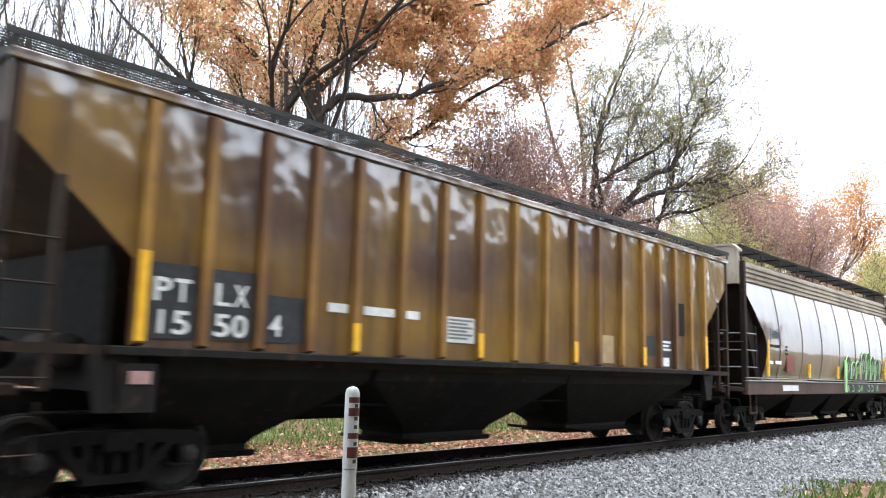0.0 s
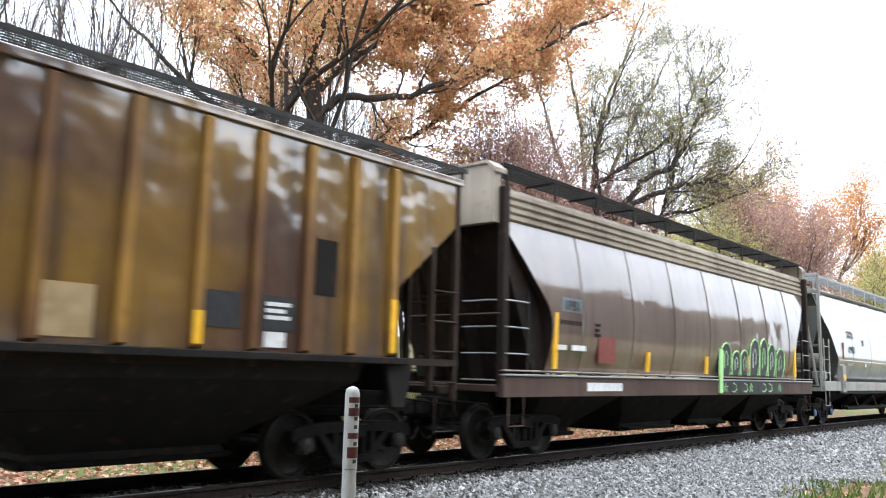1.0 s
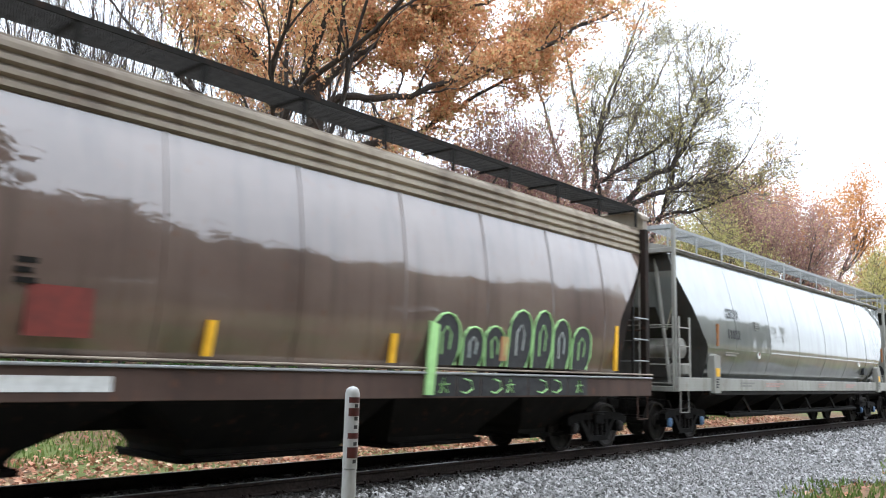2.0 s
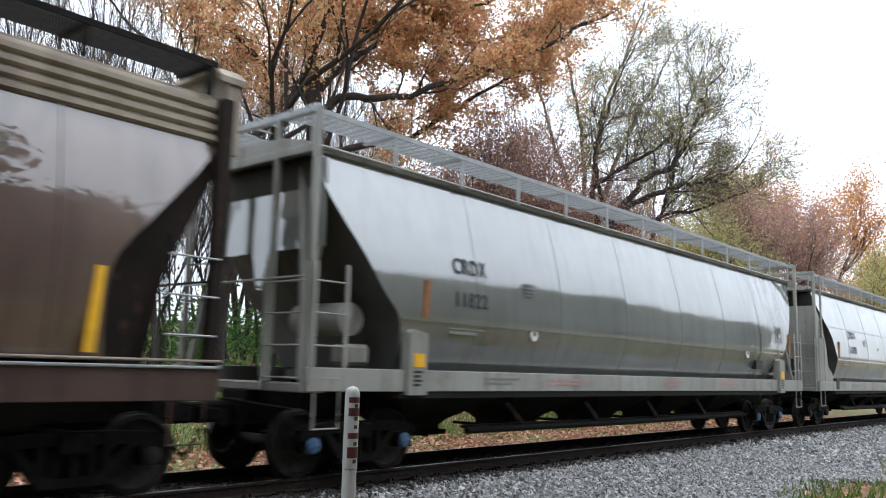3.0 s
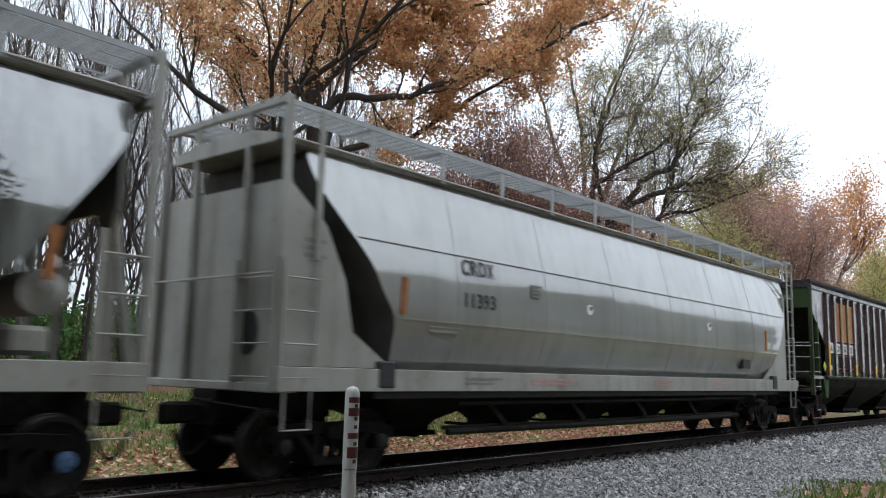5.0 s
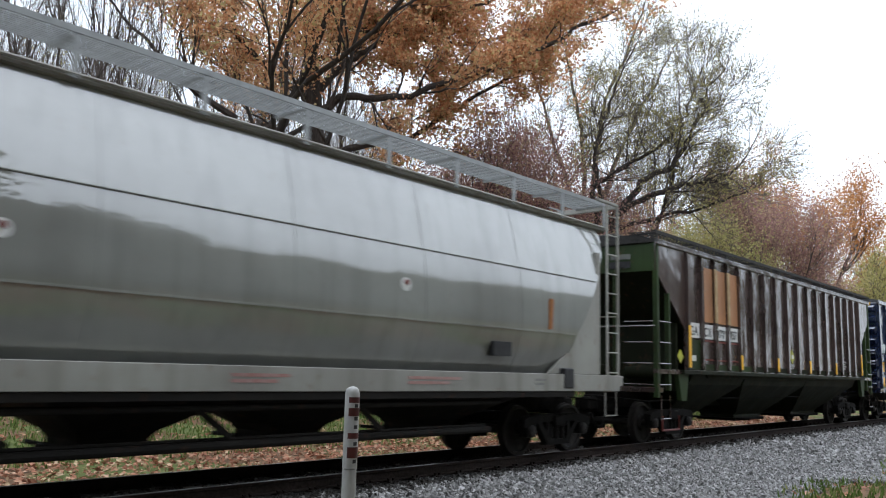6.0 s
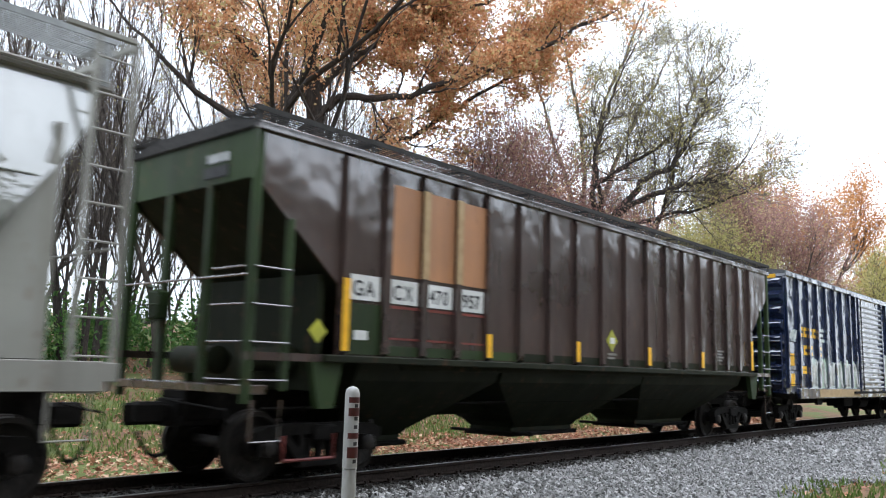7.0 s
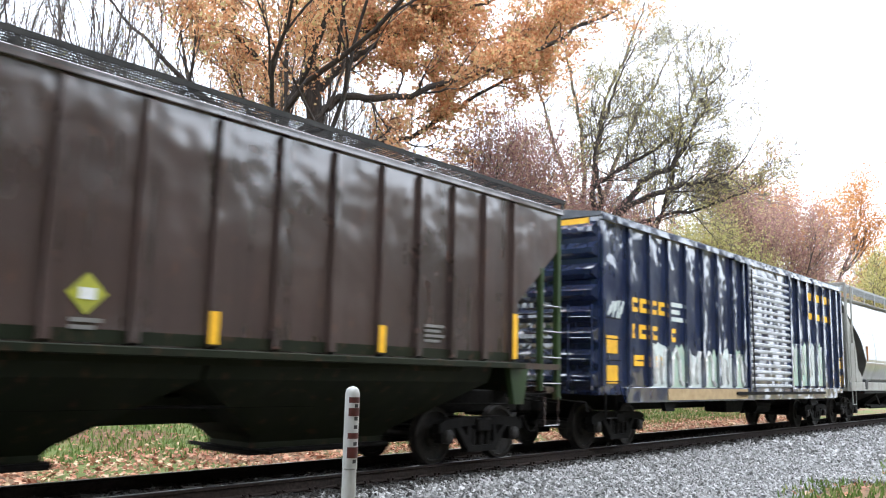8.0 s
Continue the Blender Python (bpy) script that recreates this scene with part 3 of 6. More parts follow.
def shell(points, ends, cuts=24, front=None):
    """The two side walls and the roof of a body: points are y, z of one side from sill to roof; ends is how far each level reaches, front the same for the leading end."""
    front = front or ends
    s = Shape()
    m = len(points)
    for side in (-1, 1):
        v, f = [], []
        for (y, z), e, e0 in zip(points, ends, front):
            for k in range(cuts + 1):
                v.append((-e0 + (e0 + e) * k / cuts, side * y, z))
        for i in range(m - 1):
            for k in range(cuts):
                q = (i * (cuts + 1) + k, i * (cuts + 1) + k + 1, (i + 1) * (cuts + 1) + k + 1, (i + 1) * (cuts + 1) + k)
                f.append(q if side < 0 else q[::-1])
        s.add(v, f)
    y, z = points[-1]
    e, e0 = ends[-1], front[-1]
    return s.add([(-e0, -y, z), (e, -y, z), (e, y, z), (-e0, y, z)], [(0, 1, 2, 3)])


def slope_sheet(points, ends, sgn):
    """The sloping sheet that closes one end of such a body."""
    v = []
    for (y, z), e in zip(points, ends):
        v += [(sgn * e, -y, z), (sgn * e, y, z)]
    return Shape().add(v, [(2 * i, 2 * i + 1, 2 * i + 3, 2 * i + 2) if sgn > 0 else (2 * i, 2 * i + 2, 2 * i + 3, 2 * i + 1) for i in range(len(points) - 1)])


def arch(levels, n=5):
    """Rounds a list of y, z, end by Catmull-Rom."""
    out = []
    for i in range(len(levels) - 1):
        p0, p1, p2, p3 = (levels[max(i - 1, 0)], levels[i], levels[i + 1], levels[min(i + 2, len(levels) - 1)])
        for k in range(n):
            t = k / n
            out.append(tuple(0.5 * (2 * b + (c - a) * t + (2 * a - 5 * b + 4 * c - d) * t * t + (3 * b - a - 3 * c + d) * t ** 3) for a, b, c, d in zip(p0, p1, p2, p3)))
    out.append(levels[-1])
    return out


def hopper_bay(car, x0, x1, top, mat, c, half, foot=0.38, w_top=1.5, straight=0.28, w_foot=0.7):
    """One discharge hopper: a funnel under the sill with its outlet gate."""
    s = Shape()
    rings = [(x0, x1, w_top, top), (x0, x1, w_top - 0.12, top - straight), (c - half - 0.06, c + half + 0.06, w_foot + 0.1, foot + 0.2), (c - half, c + half, w_foot, foot + 0.1), (c - half, c + half, w_foot, foot)]
    v, f = [], []
    for p, q, w, z in rings:
        v += [(p, -w, z), (q, -w, z), (q, w, z), (p, w, z)]
    for i in range(len(rings) - 1):
        for k in range(4):
            f.append((4 * i + k, 4 * i + (k + 1) % 4, 4 * i + 4 + (k + 1) % 4, 4 * i + 4 + k))
    f += [(3, 2, 1, 0), tuple(range(len(v) - 4, len(v)))]
    part("hopper", s.add(v, f), mat, car)
    g = Shape().box(c - half - 0.1, c + half + 0.1, -w_foot - 0.08, w_foot + 0.08, foot - 0.06, foot + 0.02, 0.02)
    g.tube([(c - half, -0.98, foot), (c - half, 0.98, foot)], 0.03, 8)
    part("outlet_gate", g, STEEL_DARK, car)


def hatches(car, length, z, mat):
    for i in range(8):
        x = -length + 2 * length * (i + 0.5) / 8
        part("roof_hatch", Shape().box(x - length / 8 + 0.06, x + length / 8 - 0.06, -0.32, 0.32, z - 0.02, z + 0.16, 0.04), mat, car)


def end_frame(car, sx, x, mat, deck, rail_z, width=1.5):
    """End platform with sill, braces and crossover handrail."""
    a, b = sorted((sx * (x - 1.9), sx * x))
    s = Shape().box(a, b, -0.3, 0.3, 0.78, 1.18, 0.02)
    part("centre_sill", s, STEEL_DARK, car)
    a, b = sorted((sx * (x - 0.35), sx * x))
    part("end_platform", Shape().box(a, b, -width, width, deck - 0.12, deck, 0.015), mat, car)
    s = Shape().tube([(sx * x, -width, rail_z), (sx * x, -0.5, rail_z), (sx * x, 0.5, rail_z), (sx * x, width, rail_z)], 0.017, 6)
    part("crossover_handrail", s, mat, car)


def stirrup(car, x, z0, mat, y=SIDE + 0.05):
    part("stirrup_step", Shape().tube([(x - 0.2, y, z0), (x - 0.2, y, z0 - 0.5), (x + 0.2, y, z0 - 0.5), (x + 0.2, y, z0)], 0.018, 6), mat, car)


def brake_gear(car, sx, x, z, mat):
    """Brake wheel and its housing on the end."""
    s = Shape()
    ring = [(sx * x, 0.55 + 0.26 * math.cos(a), z + 0.26 * math.sin(a)) for a in [2 * math.pi * k / 16 for k in range(17)]]
    s.tube(ring, 0.018, 6, caps=False)
    for k in range(4):
        a = math.pi * k / 2
        s.tube([(sx * x, 0.55, z), (sx * x, 0.55 + 0.26 * math.cos(a), z + 0.26 * math.sin(a))], 0.012, 5)
    a, b = sorted((sx * (x - 0.22), sx * (x - 0.04)))
    s.box(a, b, 0.38, 0.72, z - 0.2, z + 0.2, 0.03)
    part("brake_wheel", s, mat, car)


POST_X = [-6.79, -6.06, -5.325, -4.59, -3.86, -3.017, -2.173, -1.33, -0.44, 0.44, 1.33, 2.173, 3.017, 3.86, 4.59, 5.325, 6.06, 6.79]


def posted_hopper(label, wall, frame_mat, low, end_mat, roof, slope_mat=None, post_mat=None):
    """Covered hopper with eighteen side posts and three bays."""
    car = thing("covered_hopper_car", label, "hopper car", "cars of the train")
    outline = [(-8.2, 4.52), (-8.2, 3.85), (-6.86, 2.62), (-6.86, 1.67), (6.86, 1.67), (6.86, 2.62), (8.2, 3.85), (8.2, 4.52)]
    for sy in (-1, 1):
        y0, y1 = sorted((sy * 1.50, sy * 1.54))
        part("side_sheet", Shape().prism(outline, y0, y1), wall, car)
        y0, y1 = sorted((sy * 1.535, sy * 1.60))
        part("top_chord", Shape().box(-8.22, 8.22, y0, y1, 4.45, 4.56, 0.01), wall, car)
        y0, y1 = sorted((sy * 1.48, sy * 1.635))
        part("side_sill", Shape().box(-7.1, 7.1, y0, y1, 1.58, 1.68, 0.012), low, car)
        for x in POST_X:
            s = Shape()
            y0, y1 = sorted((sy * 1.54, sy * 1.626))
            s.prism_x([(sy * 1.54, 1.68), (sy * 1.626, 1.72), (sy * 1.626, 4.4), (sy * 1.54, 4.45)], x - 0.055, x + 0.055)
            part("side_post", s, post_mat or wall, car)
    inner = [(-8.16, 4.5), (-8.16, 3.85), (-5.6, 1.5), (5.6, 1.5), (8.16, 3.85), (8.16, 4.5)]
    part("hopper_body", Shape().prism(inner, -1.5, 1.5), slope_mat or end_mat, car)
    for sx in (-1, 1):
        part("end_sheet", Shape().box(*sorted((sx * 8.155, sx * 8.175)), -1.45, 1.45, 3.86, 4.48), end_mat, car)
    s = Shape().prism_x([(-1.6, 4.54), (-1.0, 4.7), (1.0, 4.7), (1.6, 4.54), (1.6, 4.5), (-1.6, 4.5)], -8.22, 8.22)
    part("roof", s, roof, car)
    hatches(car, 7.9, 4.7, roof)
    for sy in (-1, 1):
        running_board(car, -8.3, 8.3, sy * 1.56, sy * 0.92, 4.74, DARK_GRATE, roof, 4.54, 1.8, 9)
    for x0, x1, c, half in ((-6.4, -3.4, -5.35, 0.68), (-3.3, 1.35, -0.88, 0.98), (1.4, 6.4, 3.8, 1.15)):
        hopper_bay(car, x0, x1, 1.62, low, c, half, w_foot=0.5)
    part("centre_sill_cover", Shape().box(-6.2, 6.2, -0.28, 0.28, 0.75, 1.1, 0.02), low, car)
    for sx in (-1, 1):
        end_frame(car, sx, 8.2, frame_mat, 1.28, 2.62)
        for sy in (-1, 1):
            x0, x1 = sorted((sx * 8.1, sx * 8.2))
            y0, y1 = sorted((sy * 1.45, sy * 1.56))
            part("corner_post", Shape().box(x0, x1, y0, y1, 1.05, 4.5, 0.012), end_mat, car)
            x0, x1 = sorted((sx * 7.6, sx * 7.68))
            part("ladder_post", Shape().box(x0, x1, y0, y1, 1.2, 3.4, 0.012), end_mat, car)
            x0, x1 = sorted((sx * 6.7, sx * 8.2))
            part("end_sill_plate", Shape().box(x0, x1, y0, y1, 1.58, 1.68), frame_mat, car)
            x0, x1 = sorted((sx * 6.75, sx * 7.25))
            part("jacking_bracket", Shape().prism([(x0, 1.58), (x1, 1.58), ((x0 + x1) / 2 + 0.12, 0.98), ((x0 + x1) / 2 - 0.12, 0.98)], y0, y1), end_mat if slope_mat else low, car)
        ladder(car, sx * 7.64, sx * 8.16, -1.575, 1.15, 3.0, 4, frame_mat, False)
        ladder(car, sx * 8.215, 0, -1.45, 1.15, 3.0, 4, frame_mat, False, "y", -0.75)
        # near-black bulkhead deepens the shade behind the end ladders
        part("end_bulkhead", Shape().box(*sorted((sx * 7.0, sx * 7.1)), -1.42, 1.42, 1.2, 2.75), slope_mat or STEEL_DARK, car)
        part("brake_cylinder", Shape().tube([(sx * 7.25, -1.1, 1.62), (sx * 7.25, -1.05, 1.62), (sx * 7.25, -0.3, 1.62), (sx * 7.25, -0.25, 1.62)], [0.1, 0.19, 0.19, 0.1], 14), low, car, smooth=True)
        part("air_reservoir", Shape().tube([(sx * 7.5, 0.1, 1.58), (sx * 7.5, 0.15, 1.58), (sx * 7.5, 1.1, 1.58), (sx * 7.5, 1.15, 1.58)], [0.1, 0.2, 0.2, 0.1], 14), low, car, smooth=True)
        for y in (-0.5, 0.5):
            x0, x1 = sorted((sx * 8.1, sx * 8.18))
            part("end_stiffener", Shape().box(x0, x1, y - 0.06, y + 0.06, 1.28, 3.9, 0.01), end_mat, car)
        stirrup(car, sx * 7.9, 1.1, frame_mat)
        coupler(car, sx, 8.3)
        truck(car, sx * 6.65)
        brake_gear(car, sx, 8.32, 2.3, end_mat) if sx < 0 else None
    part("brake_pipe", Shape().tube([(-7.5, -0.9, 0.95), (-2, -1.0, 1.0), (3, -1.0, 1.0), (7.5, -0.9, 0.95)], 0.025, 6), STEEL_DARK, car)
    for i in (0, 4, 7, 10, 13, 17):
        z1 = 2.72 if i == 0 else 2.12
        x = POST_X[i]
        part("reflector_strip", Shape().box(x - 0.057, x + 0.057, -1.634, -1.62, 1.74, z1 if i != 17 else 2.5), SAFETY_YELLOW, car, "yellow reflective strip")
    return car


def mid(i):
    return POST_X[i] + 0.06, POST_X[i + 1] - 0.06


def build_yellow_hopper():
    car = posted_hopper("rusty mustard-yellow covered hopper car with side posts", YELLOW, SHADED_BROWN, BLACK_STEEL, SHADED_BROWN, DARK_GRATE, None, YELLOW_POST)
    y = -1.545
    for i, z0, z1 in ((0, 1.78, 2.62), (1, 1.8, 2.62), (2, 1.8, 2.38)):
        a, b = mid(i)
        patch(car, "black_panel", a, b, z0, z1, BLACK_PAINT, y, "black painted lettering panel")
    for words, i, z, w in (("PT", 0, 2.2, 0.46), ("LX", 1, 2.2, 0.46), ("15", 0, 1.84, 0.46), ("50", 1, 1.84, 0.46), ("4", 2, 1.88, 0.2)):
        letters(words, mid(i)[0] + 0.08, z, 0.27, WHITE_PAINT, car, y - 0.012, w)
    for i, a, b, z in ((3, 0.3, 0.62, 2.25), (4, 0.15, 0.75, 2.25), (5, 0.02, 0.35, 2.25)):
        patch(car, "stencil_panel", mid(i)[0] + a * 0.8, mid(i)[0] + b * 0.9, z, z + 0.12, WHITE_PAINT, y)
    patch(car, "data_panel", mid(6)[0] + 0.05, mid(6)[1] - 0.02, 1.95, 2.35, WHITE_PAINT, y, "white data panel")
    bars(car, mid(6)[0] + 0.1, mid(6)[1] - 0.08, 1.98, 2.32, 6, FADED_PRINT, y - 0.006)
    patch(car, "primer_patch", mid(11)[0], mid(11)[1] - 0.2, 1.75, 2.3, MUD, y, "tan primer patch")
    patch(car, "black_panel", mid(13)[0] + 0.02, mid(13)[1] - 0.1, 1.95, 2.38, BLACK_PAINT, y)
    patch(car, "black_panel", mid(14)[0] + 0.06, mid(14)[1] - 0.06, 1.95, 2.38, BLACK_PAINT, y)
    bars(car, mid(14)[0] + 0.12, mid(14)[1] - 0.14, 2.05, 2.3, 3, WHITE_PAINT, y - 0.006)
    patch(car, "white_panel", mid(14)[0] + 0.12, mid(14)[1] - 0.2, 1.74, 1.93, WHITE_PAINT, y)
    patch(car, "tag_holder", mid(15)[0] + 0.1, mid(15)[1] - 0.18, 2.45, 3.2, BLACK_STEEL, y)
    part("placard_plate", Shape().box(-6.95, -6.55, -1.6, -1.585, 0.98, 1.5, 0.004), BLACK_STEEL, car)
    part("placard", Shape().box(-6.85, -6.62, -1.612, -1.598, 1.28, 1.42, 0.004), FADED_RED, car, "small faded pink placard")
    return car


def build_green_hopper():
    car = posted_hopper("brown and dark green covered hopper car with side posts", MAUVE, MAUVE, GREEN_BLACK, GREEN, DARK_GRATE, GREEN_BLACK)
    y = -1.545
    for i in (1, 2, 3):
        a, b = mid(i)
        patch(car, "orange_panel", a - 0.005, b + 0.005, 2.86, 4.2, ORANGE, y, "faded orange repaint panel")
        patch(car, "stripe", a, b, 2.38, 2.42, RED_PAINT, y)
        patch(car, "stripe", a, b, 1.93, 1.96, RED_PAINT, y)
    for i in (1, 2):
        part("post_paint", Shape().box(POST_X[i + 1] - 0.06, POST_X[i + 1] + 0.06, -1.632, -1.6, 2.86, 4.2), MUD, car)
    for i in range(18):
        if i < 17:
            a, b = mid(i)
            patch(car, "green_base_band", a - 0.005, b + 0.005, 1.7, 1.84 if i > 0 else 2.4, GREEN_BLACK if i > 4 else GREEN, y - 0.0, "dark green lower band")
    for words, i in (("GA", 0), ("CX", 1), ("470", 2), ("957", 3)):
        a, b = mid(i)
        patch(car, "white_panel", a + 0.01, b - 0.03, 2.45, 2.8, WHITE_PAINT, y - 0.004, "white lettering panel")
        letters(words, a + 0.08, 2.51, 0.22, BLACK_PAINT, car, y - 0.014, 0.42)
    patch(car, "white_label", mid(0)[0] + 0.15, mid(0)[0] + 0.38, 1.9, 2.03, WHITE_PAINT, y - 0.007)
    s = Shape().prism([(-0.05, 1.98), (0.15, 2.2), (-0.05, 2.42), (-0.25, 2.2)], -1.56, -1.55)
    part("placard", s, HAZARD, car, "yellow diamond placard")
    s = Shape().prism([(-7.2, 1.82), (-7.06, 1.98), (-7.2, 2.14), (-7.34, 1.98)], -1.59, -1.575)
    part("placard", s, HAZARD, car, "yellow diamond placard")
    patch(car, "white_label", -0.13, 0.03, 2.14, 2.26, WHITE_PAINT, -1.566)
    bars(car, -0.2, 0.12, 1.8, 1.95, 2, FADED_PRINT, -1.556)
    bars(car, mid(14)[0] + 0.1, mid(14)[1] - 0.1, 1.9, 2.2, 4, FADED_PRINT, y - 0.008)
    part("end_label", Shape().box(-8.19, -8.165, -0.9, -0.35, 3.95, 4.1), BLACK_PAINT, car)
    part("end_label", Shape().box(-8.19, -8.165, -0.9, -0.4, 4.15, 4.27), GREY, car)
    s = Shape()
    s.tube([(-7.35, -1.2, 0.62), (-7.35, -1.2, 0.3), (-6.55, -1.2, 0.3), (-6.55, -1.2, 0.62)], 0.025, 6)
    part("brake_beam_guard", s, RED_PAINT, car, "orange-red painted bracket")
    return car


# y, z, reach of the end at that height
CURVE = arch([(1.32, 1.50, 7.25), (1.47, 1.85, 7.34), (1.60, 2.25, 7.46), (1.605, 2.6, 7.75), (1.565, 3.1, 8.1), (1.475, 3.55, 8.42), (1.36, 4.0, 8.68), (1.26, 4.35, 8.74), (1.21, 4.5, 8.62)], 4)


def curved_hopper(label, wall, sill_mat, closed_end, pipe):
    """Long curved-side covered hopper with four bays."""
    car = thing("covered_hopper_car", label, "hopper car", "cars of the train")
    side = [(a, b) for a, b, c in CURVE]
    reach = [c for a, b, c in CURVE]
    front = [c - float(np.interp(b, (1.5, 2.25, 2.9, 3.5, 4.4), (0.3, 0.35, 0.5, 0.42, 0.28))) for a, b, c in CURVE] if closed_end else reach
    part("curved_body", shell(side, reach, 30, front), wall, car, smooth=True)
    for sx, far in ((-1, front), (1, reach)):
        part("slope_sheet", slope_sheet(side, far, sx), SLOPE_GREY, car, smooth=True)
    s = Shape().prism_x([(-1.2, 4.47), (-1.27, 4.49), (-1.26, 4.58), (-0.7, 4.7), (0.7, 4.7), (1.26, 4.58), (1.27, 4.49), (1.2, 4.47)], -8.95, 8.95)
    part("roof", s, sill_mat, car)
    hatches(car, 8.4, 4.7, sill_mat)
    for sy in (-1, 1):
        y0, y1 = sorted((sy * 1.50, sy * 1.60))
        part("side_sill", Shape().box(-8.98, 8.98, y0, y1, 1.20, 1.51, 0.008), sill_mat, car)
        y0, y1 = sorted((sy * 1.44, sy * 1.58))
        part("sill_flange", Shape().box(-7.4, 7.4, y0, y1, 1.10, 1.195), BLACK_STEEL, car)
        running_board(car, -8.95, 8.95, sy * 1.3, sy * 0.62, 5.06, GALV, GALV, 4.5, 1.5, 14)
        part("roof_rail", Shape().tube([(-8.9, sy * 1.3, 4.55), (8.9, sy * 1.3, 4.55)], 0.025, 6), sill_mat, car)
    part("body_seam", Shape().box(-7.1 if closed_end else -7.42, 7.42, -1.612, -1.595, 2.235, 2.265), wall, car)
    if closed_end:
        part("body_seam", Shape().box(-7.75, 8.2, -1.54, -1.5, 3.325, 3.34), wall, car)
    for x in (-5.8, -3.5, -1.2, 1.2, 3.5, 5.8):
        pts = [(x, -a - 0.003, b) for a, b, c in CURVE]
        part("weld_seam", Shape().tube(pts, 0.0035, 4), wall, car)
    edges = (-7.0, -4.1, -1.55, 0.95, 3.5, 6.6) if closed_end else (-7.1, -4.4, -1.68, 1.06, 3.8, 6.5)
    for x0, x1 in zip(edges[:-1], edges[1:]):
        hopper_bay(car, x0 + 0.02, x1 - 0.02, 1.48, BLACK_STEEL, (x0 + x1) / 2, 0.42, 0.5, 1.4, 0.3, 0.42)
    for py, pz, r in ((-1.25, 0.56, 0.055), (-1.15, 0.62, 0.03)) + (((-1.45, 1.02, 0.045),) if pipe else ()):
        part("discharge_pipe", Shape().tube([(-5.6, py, pz), (-1.0, py, pz - 0.015), (5.4, py, pz)], r, 10), STEEL_DARK if not pipe else BLACK_STEEL, car)
    for x in (-4.6, -2.2, 0.2, 2.6):
        part("outlet_lever", Shape().prism([(x, 0.95), (x + 0.08, 1.0), (x + 0.5, 0.68), (x + 0.44, 0.6)], -1.25, -1.22), BLACK_STEEL, car)
    for sx in (-1, 1):
        end_frame(car, sx, 8.98, sill_mat, 1.3, 2.7)
        cage = closed_end and sx > 0
        a, b = sorted((sx * 9.05, sx * 9.1)) if cage else sorted((sx * 8.87, sx * 8.96))
        for sy in (-1, 1):
            y0, y1 = sorted((sy * 1.46, sy * 1.52)) if cage else sorted((sy * 1.44, sy * 1.53))
            part("corner_post", Shape().box(a, b, y0, y1, 1.2, 5.04, 0.012), sill_mat, car)
            if not cage:
                y0, y1 = sorted((sy * 0.6, sy * 0.67))
                part("end_post", Shape().box(a, b, y0, y1, 1.3, 5.0, 0.012), sill_mat, car)
            if closed_end and not cage:
                y0, y1 = sorted((sy * 1.5, sy * 1.56))
                part("side_post", Shape().box(-8.46, -8.39, y0, y1, 2.9, 4.96, 0.01), sill_mat, car)
        if not closed_end:
            part("end_head_beam", Shape().box(a, b, -1.5, 1.5, 4.4, 4.52, 0.01), sill_mat, car)
        part("end_board_beam", Shape().box(a, b, -1.5, 1.5, 4.96, 5.07, 0.01), sill_mat if closed_end else GALV, car)
        if cage:
            for y in (-1.5, 1.5):
                part("cage_rail", Shape().box(8.3, 9.06, y - 0.03, y + 0.03, 5.0, 5.06, 0.008), sill_mat, car)
            part("step_plate", Shape().box(8.55, 9.12, -1.58, -1.3, 1.3, 1.5, 0.01), sill_mat, car)
        s = Shape()
        for i in range(8):
            yy = -1.3 + 2.6 * i / 7
            s.box(*sorted((sx * 8.5, sx * 9.0)), yy - 0.01, yy + 0.01, 5.03, 5.06)
        tagged(part("end_running_board", s, GALV, car), kind="stuff")
        if closed_end:
            inner = 8.36 if cage else 8.8
            part("end_panel", Shape().box(*sorted((sx * inner, sx * (inner + 0.06))), -1.45, 1.45, 2.0, 3.95), sill_mat, car)
            edge = 8.42 if cage else 8.9
            foot = 6.7 if cage else 7.0
            plate = [(sx * foot, 1.52), (sx * (foot + 0.75), 2.0), (sx * 7.9, 2.7), (sx * 8.25, 3.4), (sx * edge, 3.95), (sx * edge, 1.52)]
            for sy in (-1, 1):
                y0, y1 = sorted((sy * 1.46, sy * 1.49))
                part("end_gusset", Shape().prism(plate, y0, y1), sill_mat, car)
            ring = [(sx * (inner + 0.075), -0.75 + 0.24 * math.cos(a), 1.95 + 0.3 * math.sin(a)) for a in [2 * math.pi * k / 18 for k in range(18)]]
            part("access_hole", Shape().add(ring + [(sx * (inner + 0.05), p[1], p[2]) for p in ring], [tuple(range(18))] + [(i, (i + 1) % 18, 18 + (i + 1) % 18, 18 + i) for i in range(18)]), BLACK_PAINT, car, "dark oval opening")
            part("end_panel_lower", Shape().box(*sorted((sx * inner, sx * (inner + 0.06))), -1.45, 1.45, 1.3, 2.0), sill_mat, car)
            if not cage:
                bars(car, -8.6, -8.25, 2.9, 3.2, 3, FADED_PRINT, -1.49)
            part("bracket_box", Shape().box(*sorted((sx * 7.05, sx * 7.35)), -1.62, -1.5, 1.25, 1.62, 0.02), BLACK_PAINT, car)
        else:
            part("end_panel", Shape().box(*sorted((sx * 8.62, sx * 8.68)), -1.35, 1.35, 3.15, 4.4), wall, car)
